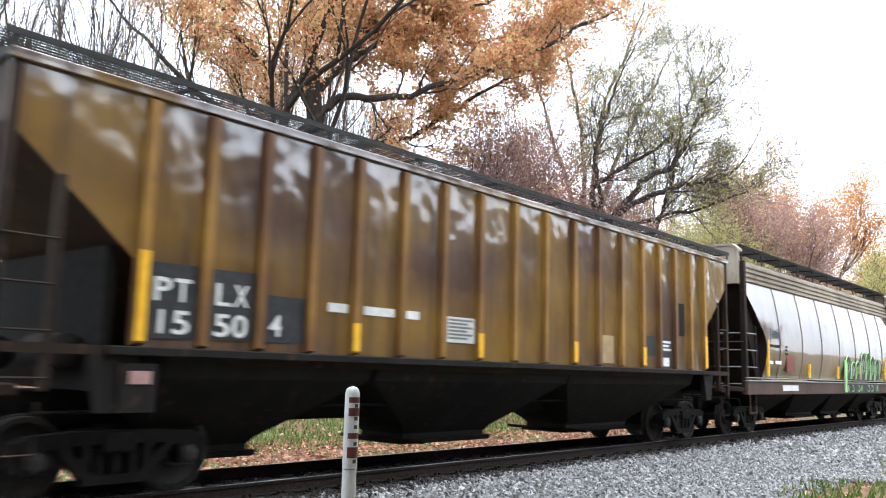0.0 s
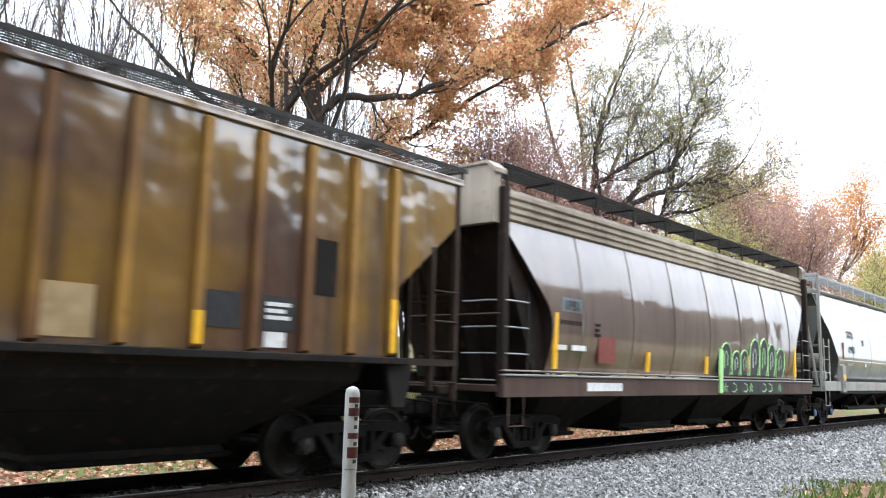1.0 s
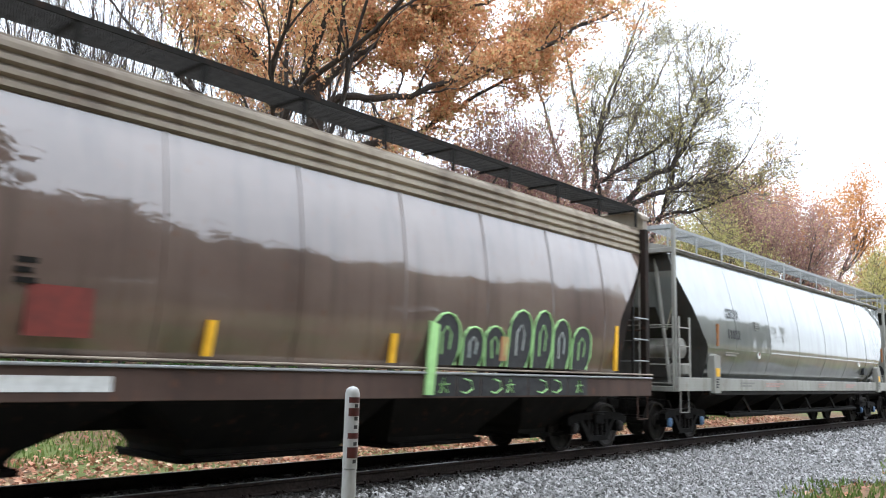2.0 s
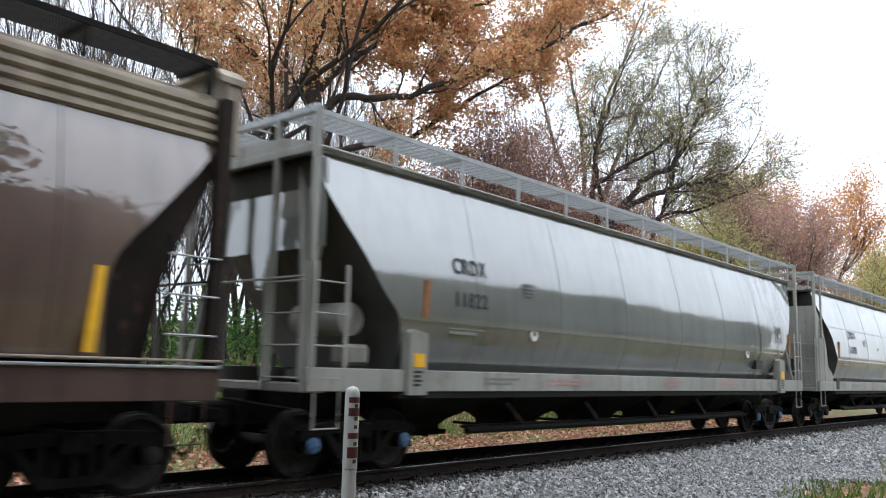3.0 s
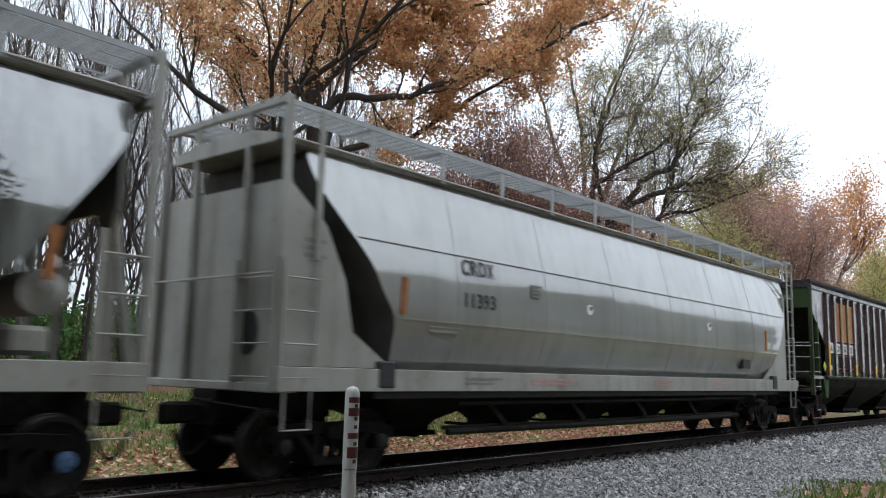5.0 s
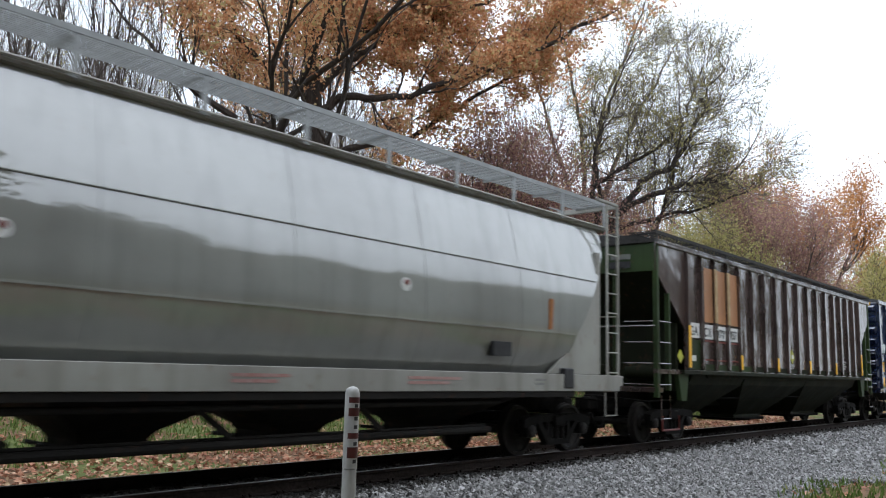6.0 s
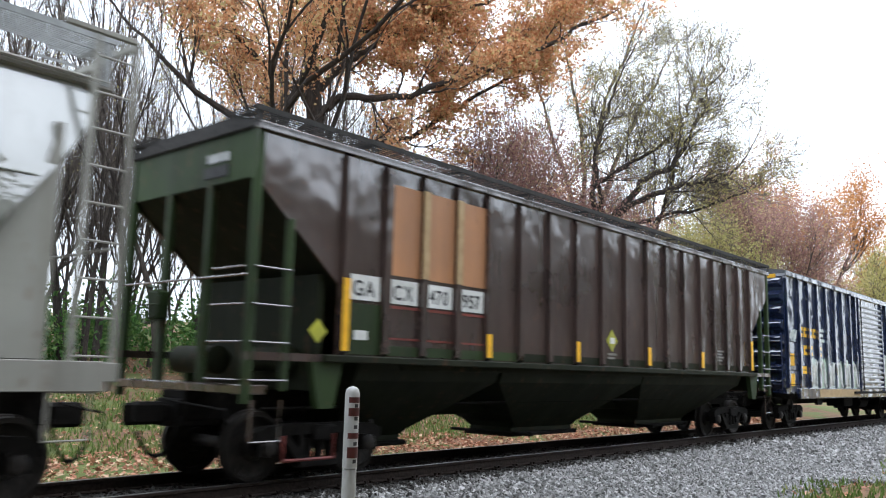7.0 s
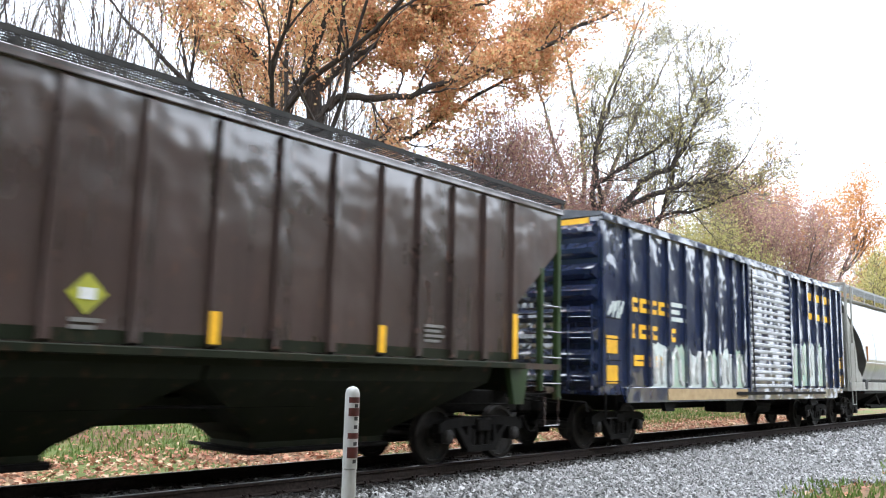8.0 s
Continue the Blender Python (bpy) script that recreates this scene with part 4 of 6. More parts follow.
            for yy in (-1.1, 0.0, 1.1):
                part("end_panel_leg", Shape().prism_x([(yy - 0.2, 3.15), (yy + 0.2, 3.15), (yy + 0.05, 2.6), (yy - 0.05, 2.6)], *sorted((sx * 8.62, sx * 8.68))), wall, car)
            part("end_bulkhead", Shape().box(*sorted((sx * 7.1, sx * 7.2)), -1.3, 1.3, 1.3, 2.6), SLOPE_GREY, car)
            for yy in (-0.45, 0.45):
                part("end_brace", Shape().tube([(sx * 8.9, yy * 3, 1.35), (sx * 8.75, yy * 2.4, 3.0), (sx * 8.7, yy * 2.0, 4.3)], 0.05, 6), sill_mat, car)
            part("air_reservoir", Shape().tube([(sx * 8.0, -1.25, 2.2), (sx * 8.02, -1.22, 2.2), (sx * 8.05, -0.2, 2.2), (sx * 8.05, -0.18, 2.2)], [0.12, 0.24, 0.24, 0.12], 16), sill_mat, car, smooth=True)
            part("control_valve", Shape().box(*sorted((sx * 7.7, sx * 8.1)), -1.3, -0.9, 1.55, 1.85, 0.05), sill_mat, car)
            x0, x1 = sorted((sx * 6.95, sx * 7.3))
            part("jacking_post", Shape().prism([(x0, 1.15), (x1, 1.15), (x1, 2.05), (x0 + 0.06, 2.1), (x0, 2.05)], -1.68, -1.5), sill_mat, car)
            patch(car, "yellow_label", x0 + 0.08, x1 - 0.06, 1.55, 1.75, SAFETY_YELLOW, -1.682)
            bars(car, x0 + 0.08, x1 - 0.1, 1.25, 1.5, 4, BLACK_PAINT, -1.68)
        if cage:
            ladder(car, 8.66, 9.07, -1.5, 1.4, 5.0, 9, sill_mat)
        else:
            ladder(car, sx * 8.4, sx * 8.92, -1.59, 1.2, 2.9, 4, sill_mat)
            ladder(car, sx * 8.99, 0, -1.48, 1.2, 2.9, 4, sill_mat, True, "y", -0.65)
        stirrup(car, sx * 8.66, 1.22, sill_mat)
        coupler(car, sx, 9.05)
        truck(car, sx * 7.62, CAP_BLUE if not closed_end else None)
        brake_gear(car, sx, 9.0, 2.5, sill_mat) if sx > 0 else None
    for sx in (-6.95, 7.9 if not closed_end else 6.6):
        part("rust_mark", Shape().prism([(sx - 0.06, 2.3), (sx + 0.04, 2.3), (sx + 0.08, 2.85), (sx - 0.02, 2.85)], -1.632, -1.6), BRASS_RUST, car, "orange rust stain")
    return car


def disc(parent, x, z, r, mat, y):
    ring = [(x + r * math.cos(a), z + r * math.sin(a)) for a in [2 * math.pi * k / 20 for k in range(20)]]
    part("round_emblem", Shape().prism(ring, y - 0.004, y + 0.02), mat, parent)


def grey_markings(car, mark, number, x, closed):
    letters(mark, x, 3.04, 0.26, BLACK_PAINT, car, -1.598, 0.8, -10)
    letters(number, x, 2.52, 0.24, BLACK_PAINT, car, -1.624, 0.8, -3)
    bars(car, x + 1.75, x + 2.05, 2.8, 3.05, 4, FADED_PRINT, -1.606)
    for ex in (-4.3, 4.9) if not closed else (-2.1, 3.1):
        disc(car, ex, 2.16 if not closed else 2.75, 0.1, WHITE_PAINT, -1.6 if closed else -1.60)
        disc(car, ex + 0.01, 2.19 if not closed else 2.78, 0.04, RED_PAINT, -1.617 if closed else -1.605)
    bx = 5.1 if closed else 5.5
    part("routing_board", Shape().prism([(bx, 1.78), (bx + 0.45, 1.78), (bx + 0.45, 2.02), (bx, 2.02)], -1.585, -1.44), BLACK_PAINT, car, "black routing board")
    for a, b in ((-5.6, -4.7), (-3.9, -2.6), (0.4, 1.2), (3.2, 4.3), (6.2, 6.5)):
        bars(car, a, b, 1.28, 1.42, 2, FADED_RED if a > -4 and a < 4 else FADED_PRINT, -1.6)
    bars(car, -6.4, -5.6, 2.05, 2.2, 2, FADED_PRINT, -1.578)


def build_brown_hopper():
    car = thing("covered_hopper_car", "tan-brown covered hopper car with rounded sides and graffiti", "hopper car", "cars of the train")
    lev = arch([(1.46, 1.52, 6.2), (1.58, 2.05, 6.12), (1.615, 2.6, 6.18), (1.58, 3.15, 6.6), (1.50, 3.7, 7.05), (1.40, 4.15, 7.38)], 5)
    part("rounded_body", shell([(a, b) for a, b, c in lev], [c for a, b, c in lev], 28), BROWN, car, smooth=True)
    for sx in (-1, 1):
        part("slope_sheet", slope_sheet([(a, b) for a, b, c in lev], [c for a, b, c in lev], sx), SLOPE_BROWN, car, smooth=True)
    ridges = []
    for i in range(4):
        z = 4.15 + 0.14 * i
        ridges += [(1.40 - 0.02 * i, z), (1.45 - 0.02 * i, z + 0.03), (1.45 - 0.02 * i, z + 0.09), (1.39 - 0.02 * i, z + 0.11)]
    ridges += [(1.32, 4.72), (1.2, 4.8)]
    part("corrugated_band", shell(ridges, [7.45] * len(ridges), 4), CREAM, car)
    part("roof", Shape().prism_x([(-1.3, 4.76), (-0.6, 4.88), (0.6, 4.88), (1.3, 4.76), (1.3, 4.72), (-1.3, 4.72)], -7.5, 7.5), CREAM, car)
    hatches(car, 7.0, 4.88, BLACK_STEEL)
    for sy in (-1, 1):
        running_board(car, -7.3, 7.3, sy * 1.38, sy * 0.7, 5.16, DARK_GRATE, BLACK_STEEL, 4.74, 1.46, 26)
        y0, y1 = sorted((sy * 1.5, sy * 1.60))
        part("side_sill", Shape().box(-7.45, 7.45, y0, y1, 1.10, 1.46, 0.008), RUST_SILL, car)
        y0, y1 = sorted((sy * 1.5, sy * 1.63))
        part("sill_rail", Shape().box(-7.45, 7.45, y0, y1, 1.455, 1.49, 0.008), GALV, car)
        part("sill_rail", Shape().box(-7.45, 7.45, y0, y1, 1.53, 1.56, 0.008), CREAM, car)
    for x in (-5.15, -3.3, -1.5, 0.3, 2.1, 3.9, 5.6):
        part("panel_seam", Shape().tube([(x, -a - 0.004, b) for a, b, c in lev], 0.017, 5), BROWN, car)
    for x0, x1, c, half in ((-6.0, -3.25, -5.0, 0.7), (-3.2, 0.4, -1.2, 1.2), (0.45, 3.4, 1.9, 1.0), (3.45, 6.0, 4.8, 0.7)):
        hopper_bay(car, x0, x1, 1.3, BLACK_STEEL, c, half, 0.36, 1.42, 0.2)
    part("centre_sill_cover", Shape().box(-6.2, 6.2, -0.28, 0.28, 0.7, 1.1, 0.02), BLACK_STEEL, car)
    for sx in (-1, 1):
        end_frame(car, sx, 7.45, RUST_SILL, 1.3, 2.5)
        cap = [(-1.44, 4.06), (1.44, 4.06), (1.44, 4.98), (1.3, 5.1), (-1.3, 5.1), (-1.44, 4.98)]
        part("end_cap", Shape().prism_x(cap, *sorted((sx * 7.42, sx * 7.6))), CREAM, car, "dirty cream upper end panel")
        part("end_cap_lip", Shape().prism_x([(-1.47, 4.94), (-1.47, 5.02), (-1.32, 5.15), (1.32, 5.15), (1.47, 5.02), (1.47, 4.94), (1.3, 5.1), (-1.3, 5.1)], *sorted((sx * 7.3, sx * 7.64))), CREAM, car)
        patch_x = sorted((sx * 7.6, sx * 7.606))
        part("end_label", Shape().box(*patch_x, -0.62, -0.2, 4.62, 4.78), BLACK_PAINT, car)
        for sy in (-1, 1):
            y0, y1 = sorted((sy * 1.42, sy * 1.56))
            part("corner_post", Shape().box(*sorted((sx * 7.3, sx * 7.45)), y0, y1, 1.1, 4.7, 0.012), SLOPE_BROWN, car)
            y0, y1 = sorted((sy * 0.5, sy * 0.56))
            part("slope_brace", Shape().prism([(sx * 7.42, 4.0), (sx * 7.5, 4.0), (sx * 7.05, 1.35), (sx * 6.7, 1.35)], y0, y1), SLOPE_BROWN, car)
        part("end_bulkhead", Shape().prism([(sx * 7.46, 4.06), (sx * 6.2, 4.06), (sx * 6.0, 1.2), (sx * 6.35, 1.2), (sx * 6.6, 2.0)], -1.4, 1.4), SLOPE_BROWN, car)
        part("end_valve_box", Shape().box(*sorted((sx * 6.75, sx * 7.1)), 0.2, 0.75, 1.35, 1.8, 0.05), BLACK_STEEL, car)
        part("ladder_rail", Shape().box(*sorted((sx * 6.75, sx * 6.8)), -1.57, -1.53, 1.5, 2.95), BLACK_STEEL, car)
        ladder(car, sx * 6.78, sx * 7.38, -1.57, 1.2, 3.0, 4, GALV, False)
        ladder(car, sx * 7.47, 0, -1.42, 1.2, 3.0, 4, GALV, False, "y", -0.7)
        stirrup(car, sx * 7.1, 1.12, RUST_SILL)
        coupler(car, sx, 7.6)
        truck(car, sx * 6.18)
    brake_gear(car, -1, 7.75, 4.55, CREAM)
    y = -1.612
    patch(car, "blue_grey_panel", -5.85, -5.2, 2.66, 2.92, BLUE_GREY, y)
    letters("IPBX", -5.78, 2.69, 0.19, BLACK_PAINT, car, y - 0.016, 0.52)
    for k in range(6):
        bars(car, -5.9 + 0.12 * k, -5.81 + 0.12 * k, 2.36, 2.5, 1, SLOPE_BROWN, y)
    bars(car, -4.75, -4.55, 2.2, 2.5, 3, BLACK_STEEL, y)
    patch(car, "white_stencil", -5.95, -5.68, 1.95, 2.04, WHITE_PAINT, -1.598)
    patch(car, "white_stencil", -5.5, -5.05, 1.95, 2.05, WHITE_PAINT, -1.598)
    part("red_emblem", Shape().box(-4.62, -4.0, -1.604, -1.57, 1.74, 2.25), RED_PAINT, car, "faded red square emblem")
    for x, z1, k in ((-6.02, 2.62, 0.05), (-2.7, 2.02, 0.05), (0.1, 2.02, 0.05), (6.02, 2.5, 0.05)):
        part("reflector_strip", Shape().prism([(x - k - 0.03, 1.6), (x + k - 0.03, 1.6), (x + k + 0.02, z1), (x - k + 0.02, z1)], -1.622, -1.57), SAFETY_YELLOW, car, "yellow reflective strip")
    patch(car, "white_stencil", -5.0, -3.75, 1.2, 1.36, WHITE_PAINT, -1.6, "white rectangle on the sill")
    # sprayed letters: dark rounded fills with pale green outlines
    x = 0.8
    for i, (w, h, tilt) in enumerate(((0.6, 0.8, 0.2), (0.5, 0.62, 0.3), (0.5, 0.66, 0.1), (0.62, 0.98, 0.35), (0.55, 1.02, 0.3), (0.52, 0.9, 0.2), (0.6, 0.8, 0.4))):
        def bend(u, v):
            z = 1.6 + v
            return x + u + tilt * v * 0.4, z
        rim = [(0.0, 0.0), (0.0, h * 0.62)] + [(w * 0.5 - w * 0.5 * math.cos(k * math.pi / 6), h * 0.62 + h * 0.38 * math.sin(k * math.pi / 6)) for k in range(1, 6)] + [(w, h * 0.62), (w, h * 0.3), (w * 0.82, 0.0)]
        pts = [bend(*p) for p in rim]
        part("graffiti_fill", Shape().prism(pts, -1.634, -1.60), BLACK_PAINT, car, "black sprayed graffiti letter")
        part("graffiti_outline", Shape().tube([(px, -1.636, pz) for px, pz in pts], 0.016, 6), LIME, car, "pale green graffiti outline")
        hole = [bend(w * 0.35, h * 0.2), bend(w * 0.32, h * 0.6), bend(w * 0.5, h * 0.74), bend(w * 0.66, h * 0.6), bend(w * 0.62, h * 0.3)]
        part("graffiti_outline", Shape().tube([(px, -1.638, pz) for px, pz in hole], 0.011, 5), CHALK if i % 2 else LIME, car)
        part("graffiti_shadow", Shape().prism([(x - 0.02, 1.13), (x + w, 1.13), (x + w, 1.45), (x - 0.02, 1.45)], -1.607, -1.599), BLACK_PAINT, car)
        k = x + w * (0.25 if i % 2 else 0.55)
        curl = [(k, 1.4), (k + 0.16, 1.36), (k + 0.2, 1.24), (k + 0.06, 1.17), (k - 0.06, 1.2)] if i % 3 else [(k - 0.08, 1.18), (k, 1.4), (k + 0.08, 1.18), (k - 0.1, 1.31), (k + 0.1, 1.31)]
        part("graffiti_outline", Shape().tube([(px, -1.61, pz) for px, pz in curl], 0.013, 5), LIME, car)
        x += w + 0.05
    part("graffiti_fill", Shape().prism([(0.72, 1.15), (0.88, 1.15), (0.98, 2.2), (0.8, 2.25)], -1.645, -1.6), LIME, car)
    part("graffiti_fill", Shape().prism([(2.38, 1.7), (2.55, 1.7), (2.6, 2.1), (2.42, 2.1)], -1.645, -1.6), ORANGE, car)
    return car


def build_boxcar():
    car = thing("boxcar", "navy blue boxcar with ribbed sides, a corrugated sliding door and graffiti", "boxcar", "cars of the train")
    L, top, bot = 7.62, 4.78, 1.12
    part("body", Shape().box(-L, L, -1.52, 1.52, bot, top), NAVY, car)
    part("roof", Shape().prism_x([(-1.6, top), (0, top + 0.2), (1.6, top), (1.6, top - 0.08), (-1.6, top - 0.08)], -L - 0.05, L + 0.05), ROOF_STEEL, car)
    for sy in (-1, 1):
        a, b = sorted((sy * 1.52, sy * 1.61))
        part("top_chord", Shape().box(-L, L, a, b, top - 0.16, top - 0.02, 0.01), NAVY, car)
        part("side_sill", Shape().box(-L + 0.9, L - 0.9, a, b, bot - 0.16, bot + 0.16, 0.01), NAVY, car)
        for x in [-7.55, -6.55, -5.7, -4.85, -4.0, -3.15, -2.3, -1.4, -0.72, 3.4, 4.15, 4.9, 5.65, 6.4, 7.05, 7.55]:
            part("side_rib", Shape().prism_x([(sy * 1.52, bot + 0.14), (sy * 1.61, bot + 0.2), (sy * 1.61, top - 0.2), (sy * 1.52, top - 0.15)], x - 0.05, x + 0.05), NAVY, car)
    # sliding door
    x0, x1 = -0.55, 2.6
    door = part("door", Shape().box(x0, x1, -1.58, -1.5, bot + 0.08, top - 0.2), NAVY, car, "corrugated sliding door, silver over blue")
    for i in range(17):
        z = bot + 0.16 + (top - bot - 0.5) * i / 17
        part("door_corrugation", Shape().prism_x([(-1.575, z), (-1.63, z + 0.03), (-1.635, z + 0.075), (-1.575, z + 0.11)], x0 + 0.08, x1 - 0.08), DOOR_SILVER, door)
    for x in (x0, x1 - 0.1):
        part("door_stile", Shape().box(x, x + 0.1, -1.65, -1.57, bot + 0.05, top - 0.18, 0.01), NAVY, door)
    part("door_track", Shape().box(-1.4, 5.4, -1.66, -1.55, bot - 0.02, bot + 0.06), STEEL_DARK, car)
    part("door_track", Shape().box(-1.4, 5.4, -1.66, -1.55, top - 0.2, top - 0.12), NAVY, car)
    part("door_lock", Shape().tube([(x0 + 0.2, -1.67, bot + 0.1), (x0 + 0.2, -1.67, top - 0.3)], 0.022, 6), STEEL_DARK, door)
    for sx in (-1, 1):
        for i in range(8):
            z = bot + 0.15 + i * 0.43
            part("end_corrugation", Shape().add([(sx * L, -1.5, z), (sx * L, 1.5, z), (sx * (L + 0.1), 1.42, z + 0.1), (sx * (L + 0.1), -1.42, z + 0.1), (sx * (L + 0.1), 1.42, z + 0.2), (sx * (L + 0.1), -1.42, z + 0.2), (sx * L, -1.5, z + 0.32), (sx * L, 1.5, z + 0.32)],
                                                [(0, 1, 2, 3), (3, 2, 4, 5), (5, 4, 7, 6), (0, 3, 5, 6), (1, 7, 4, 2)]), NAVY, car)
        part("centre_sill", Shape().box(*sorted((sx * 5.0, sx * (L + 0.25))), -0.3, 0.3, 0.75, 1.1, 0.02), STEEL_DARK, car)
        ladder(car, sx * (L - 0.62), sx * (L - 0.1), -1.63, bot + 0.1, 2.9, 4, STEEL_DARK, False)
        ladder(car, sx * (L + 0.15), 0, -1.45, bot + 0.1, 2.9, 4, NAVY, True, "y", -0.9)
        stirrup(car, sx * (L - 0.35), bot + 0.05, STEEL_DARK)
        coupler(car, sx, L + 0.25)
        truck(car, sx * 6.15)
        part("jack_pad", Shape().prism([(sx * 5.0, 1.0), (sx * 4.4, 1.0), (sx * 4.5, 0.75), (sx * 4.9, 0.75)], -1.5, -1.4), STEEL_DARK, car)
    part("end_label", Shape().box(-L - 0.03, -L - 0.002, -1.3, -0.3, top - 0.25, top - 0.1), SAFETY_YELLOW, car)
    part("underframe", Shape().box(-5.5, 5.5, -0.35, 0.35, 0.72, 1.12, 0.02), STEEL_DARK, car)
    part("brake_reservoir", Shape().tube([(1.2, -0.9, 0.75), (2.2, -0.9, 0.75)], 0.2, 14), STEEL_DARK, car)
    part("brake_rigging", Shape().box(-0.9, 0.2, -1.1, -0.5, 0.62, 1.0, 0.04), STEEL_DARK, car)
    y = -1.525
    # yellow lettering and emblem as plain shapes
    for a, b, z0, z1 in ((-6.42, -6.14, 2.86, 3.16), (-6.04, -5.78, 2.86, 3.16), (-5.6, -5.32, 2.86, 3.16), (-5.24, -4.96, 2.86, 3.16),
                         (-6.4, -6.26, 2.3, 2.6), (-6.08, -5.8, 2.3, 2.6), (-5.58, -5.3, 2.3, 2.6), (-4.72, -4.46, 2.3, 2.6), (-6.3, -5.9, 1.72, 1.95), (-5.5, -5.1, 1.72, 1.95)):
        t = 0.1
        part("yellow_mark", Shape().prism([(a, z0), (b, z0), (b, z0 + t), (a + t, z0 + t), (a + t, z1 - t), (b, z1 - t), (b, z1), (a, z1)], y - 0.006, y), SAFETY_YELLOW, car)
    for a, b in ((4.25, 4.75), (5.0, 5.5), (5.75, 6.25)):
        part("yellow_mark", Shape().prism([(a, 3.45), (b, 3.45), (b, 3.65), (a + 0.2, 3.65), (a + 0.2, 4.05), (b, 4.05), (b, 4.3), (a, 4.3)], y - 0.006, y), SAFETY_YELLOW, car)
    for z0 in (1.35, 1.95):
        patch(car, "yellow_panel", -7.35, -6.95, z0, z0 + 0.36, SAFETY_YELLOW, y, "yellow square on the side")
        patch(car, "yellow_panel", 7.1, 7.45, z0, z0 + 0.36, SAFETY_YELLOW, y)
    rng = random.Random(5)

    def wash(xa, xb, low, high, mat, label=""):
        """A sprayed patch with a ragged upper edge."""
        n = 6
        rim = [(xa, low), (xb, low)] + [(xb - (xb - xa) * k / n, high + rng.uniform(-0.16, 0.16)) for k in range(n + 1)]
        part("sprayed_wash", Shape().prism(rim, y - 0.006, y), mat, car, label)

    for i, (xa, xb) in enumerate(((-5.65, -4.9), (-4.8, -4.05), (-3.95, -3.2), (-3.1, -2.35), (-2.25, -1.45), (-1.35, -0.75))):
        wash(xa, xb, 1.28, 2.12, MINT if i % 2 else CHALK, "pale sprayed graffiti panel")
        s = Shape()
        arcs = [(xa + 0.1, 1.32), (xa + 0.14, 1.9), (xa + 0.3, 2.12), (xa + 0.46, 1.9), (xa + 0.5, 1.45), (xa + 0.62, 1.34)] if i % 2 else [(xa + 0.08, 2.1), (xa + 0.22, 1.4), (xa + 0.36, 1.95), (xa + 0.5, 1.4), (xa + 0.66, 2.12)]
        s.tube([(px, y - 0.012, pz) for px, pz in arcs], 0.06, 6)
        part("graffiti_stroke", s, WHITE_PAINT, car)
    for xa, xb in ((2.75, 3.3), (3.5, 4.08), (4.25, 4.82), (5.0, 5.55)):
        wash(xa, xb, 1.35, 2.6, MINT if rng.random() < 0.4 else CHALK)
        part("graffiti_stroke", Shape().tube([(xa + 0.05, y - 0.012, 1.4), (xa + 0.2, y - 0.012, 2.5), (xa + 0.3, y - 0.012, 1.7), (xb - 0.08, y - 0.012, 2.6)], 0.03, 5), WHITE_PAINT, car)
    for k in range(7):
        s = Shape()
        u = -7.3 + 0.08 * k
        s.tube([(u, -1.535, 2.75 + rng.uniform(-0.1, 0.1)), (u + 0.1, -1.535, 2.95 + rng.uniform(-0.1, 0.1))], 0.02, 5)
        part("graffiti_stroke", s, CHALK, car)
    bars(car, -4.7, -4.1, 2.7, 3.2, 3, CHALK, y)
    patch(car, "sill_primer", -5.0, -0.7, 1.0, 1.25, MUD, -1.612, "tan painted stretch of the sill")
    return car


CARS = []


def place(car, x):
    """Stretches the body to its true length, moves the trucks out with it, and sets the car on the rails."""
    done = set()
    for ob in car.children_recursive:
        if ob.name.startswith("truck"):
            ob.matrix_basis = pose(ob.matrix_basis.translation.x * STRETCH, 0, 0)
        if ob.name.startswith("truck") or (ob.parent and ob.parent.name.startswith("truck")):
            continue
        if ob.matrix_basis.translation.x:
            ob.matrix_basis.translation.x *= STRETCH
        if ob.data.name not in done:
            done.add(ob.data.name)
            for v in ob.data.vertices:
                v.co.x *= STRETCH
    car.matrix_basis = pose(x * STRETCH, 0, 0)
    CARS.append((car, x * STRETCH))


place(build_yellow_hopper(), 9.72)
place(build_brown_hopper(), 26.45)
grey = curved_hopper("light grey curved-side covered hopper car with open ends", GREY, SILL_GREY, False, False)
grey_markings(grey, "CRDX", "11822", -6.35, False)
place(grey, 44.1)
grey = curved_hopper("light grey curved-side covered hopper car with plated ends", PALE, SILL_GREY, True, True)
grey_markings(grey, "CRDX", "11393", -5.7, True)
place(grey, 63.65)
place(build_green_hopper(), 82.45)
place(build_boxcar(), 99.6)
grey = curved_hopper("pale grey curved-side covered hopper car behind the boxcar", PALE, SILL_GREY, True, False)
place(grey, 117.0)


# ---- woods ----
BARK = mottled("grey_brown_bark", (0.05, 0.042, 0.036), (0.12, 0.1, 0.085), 5, 0.95, 0.8, stretch=(2, 2, 0.4), dist=0.04)
BARK_DARK = mottled("dark_wet_bark", (0.034, 0.028, 0.026), (0.085, 0.07, 0.06), 5, 0.9, 0.8, stretch=(2, 2, 0.4), dist=0.04)
TWIG = mottled("twig_bark", (0.1, 0.084, 0.074), (0.19, 0.165, 0.145), 8, 0.95, 0.3)


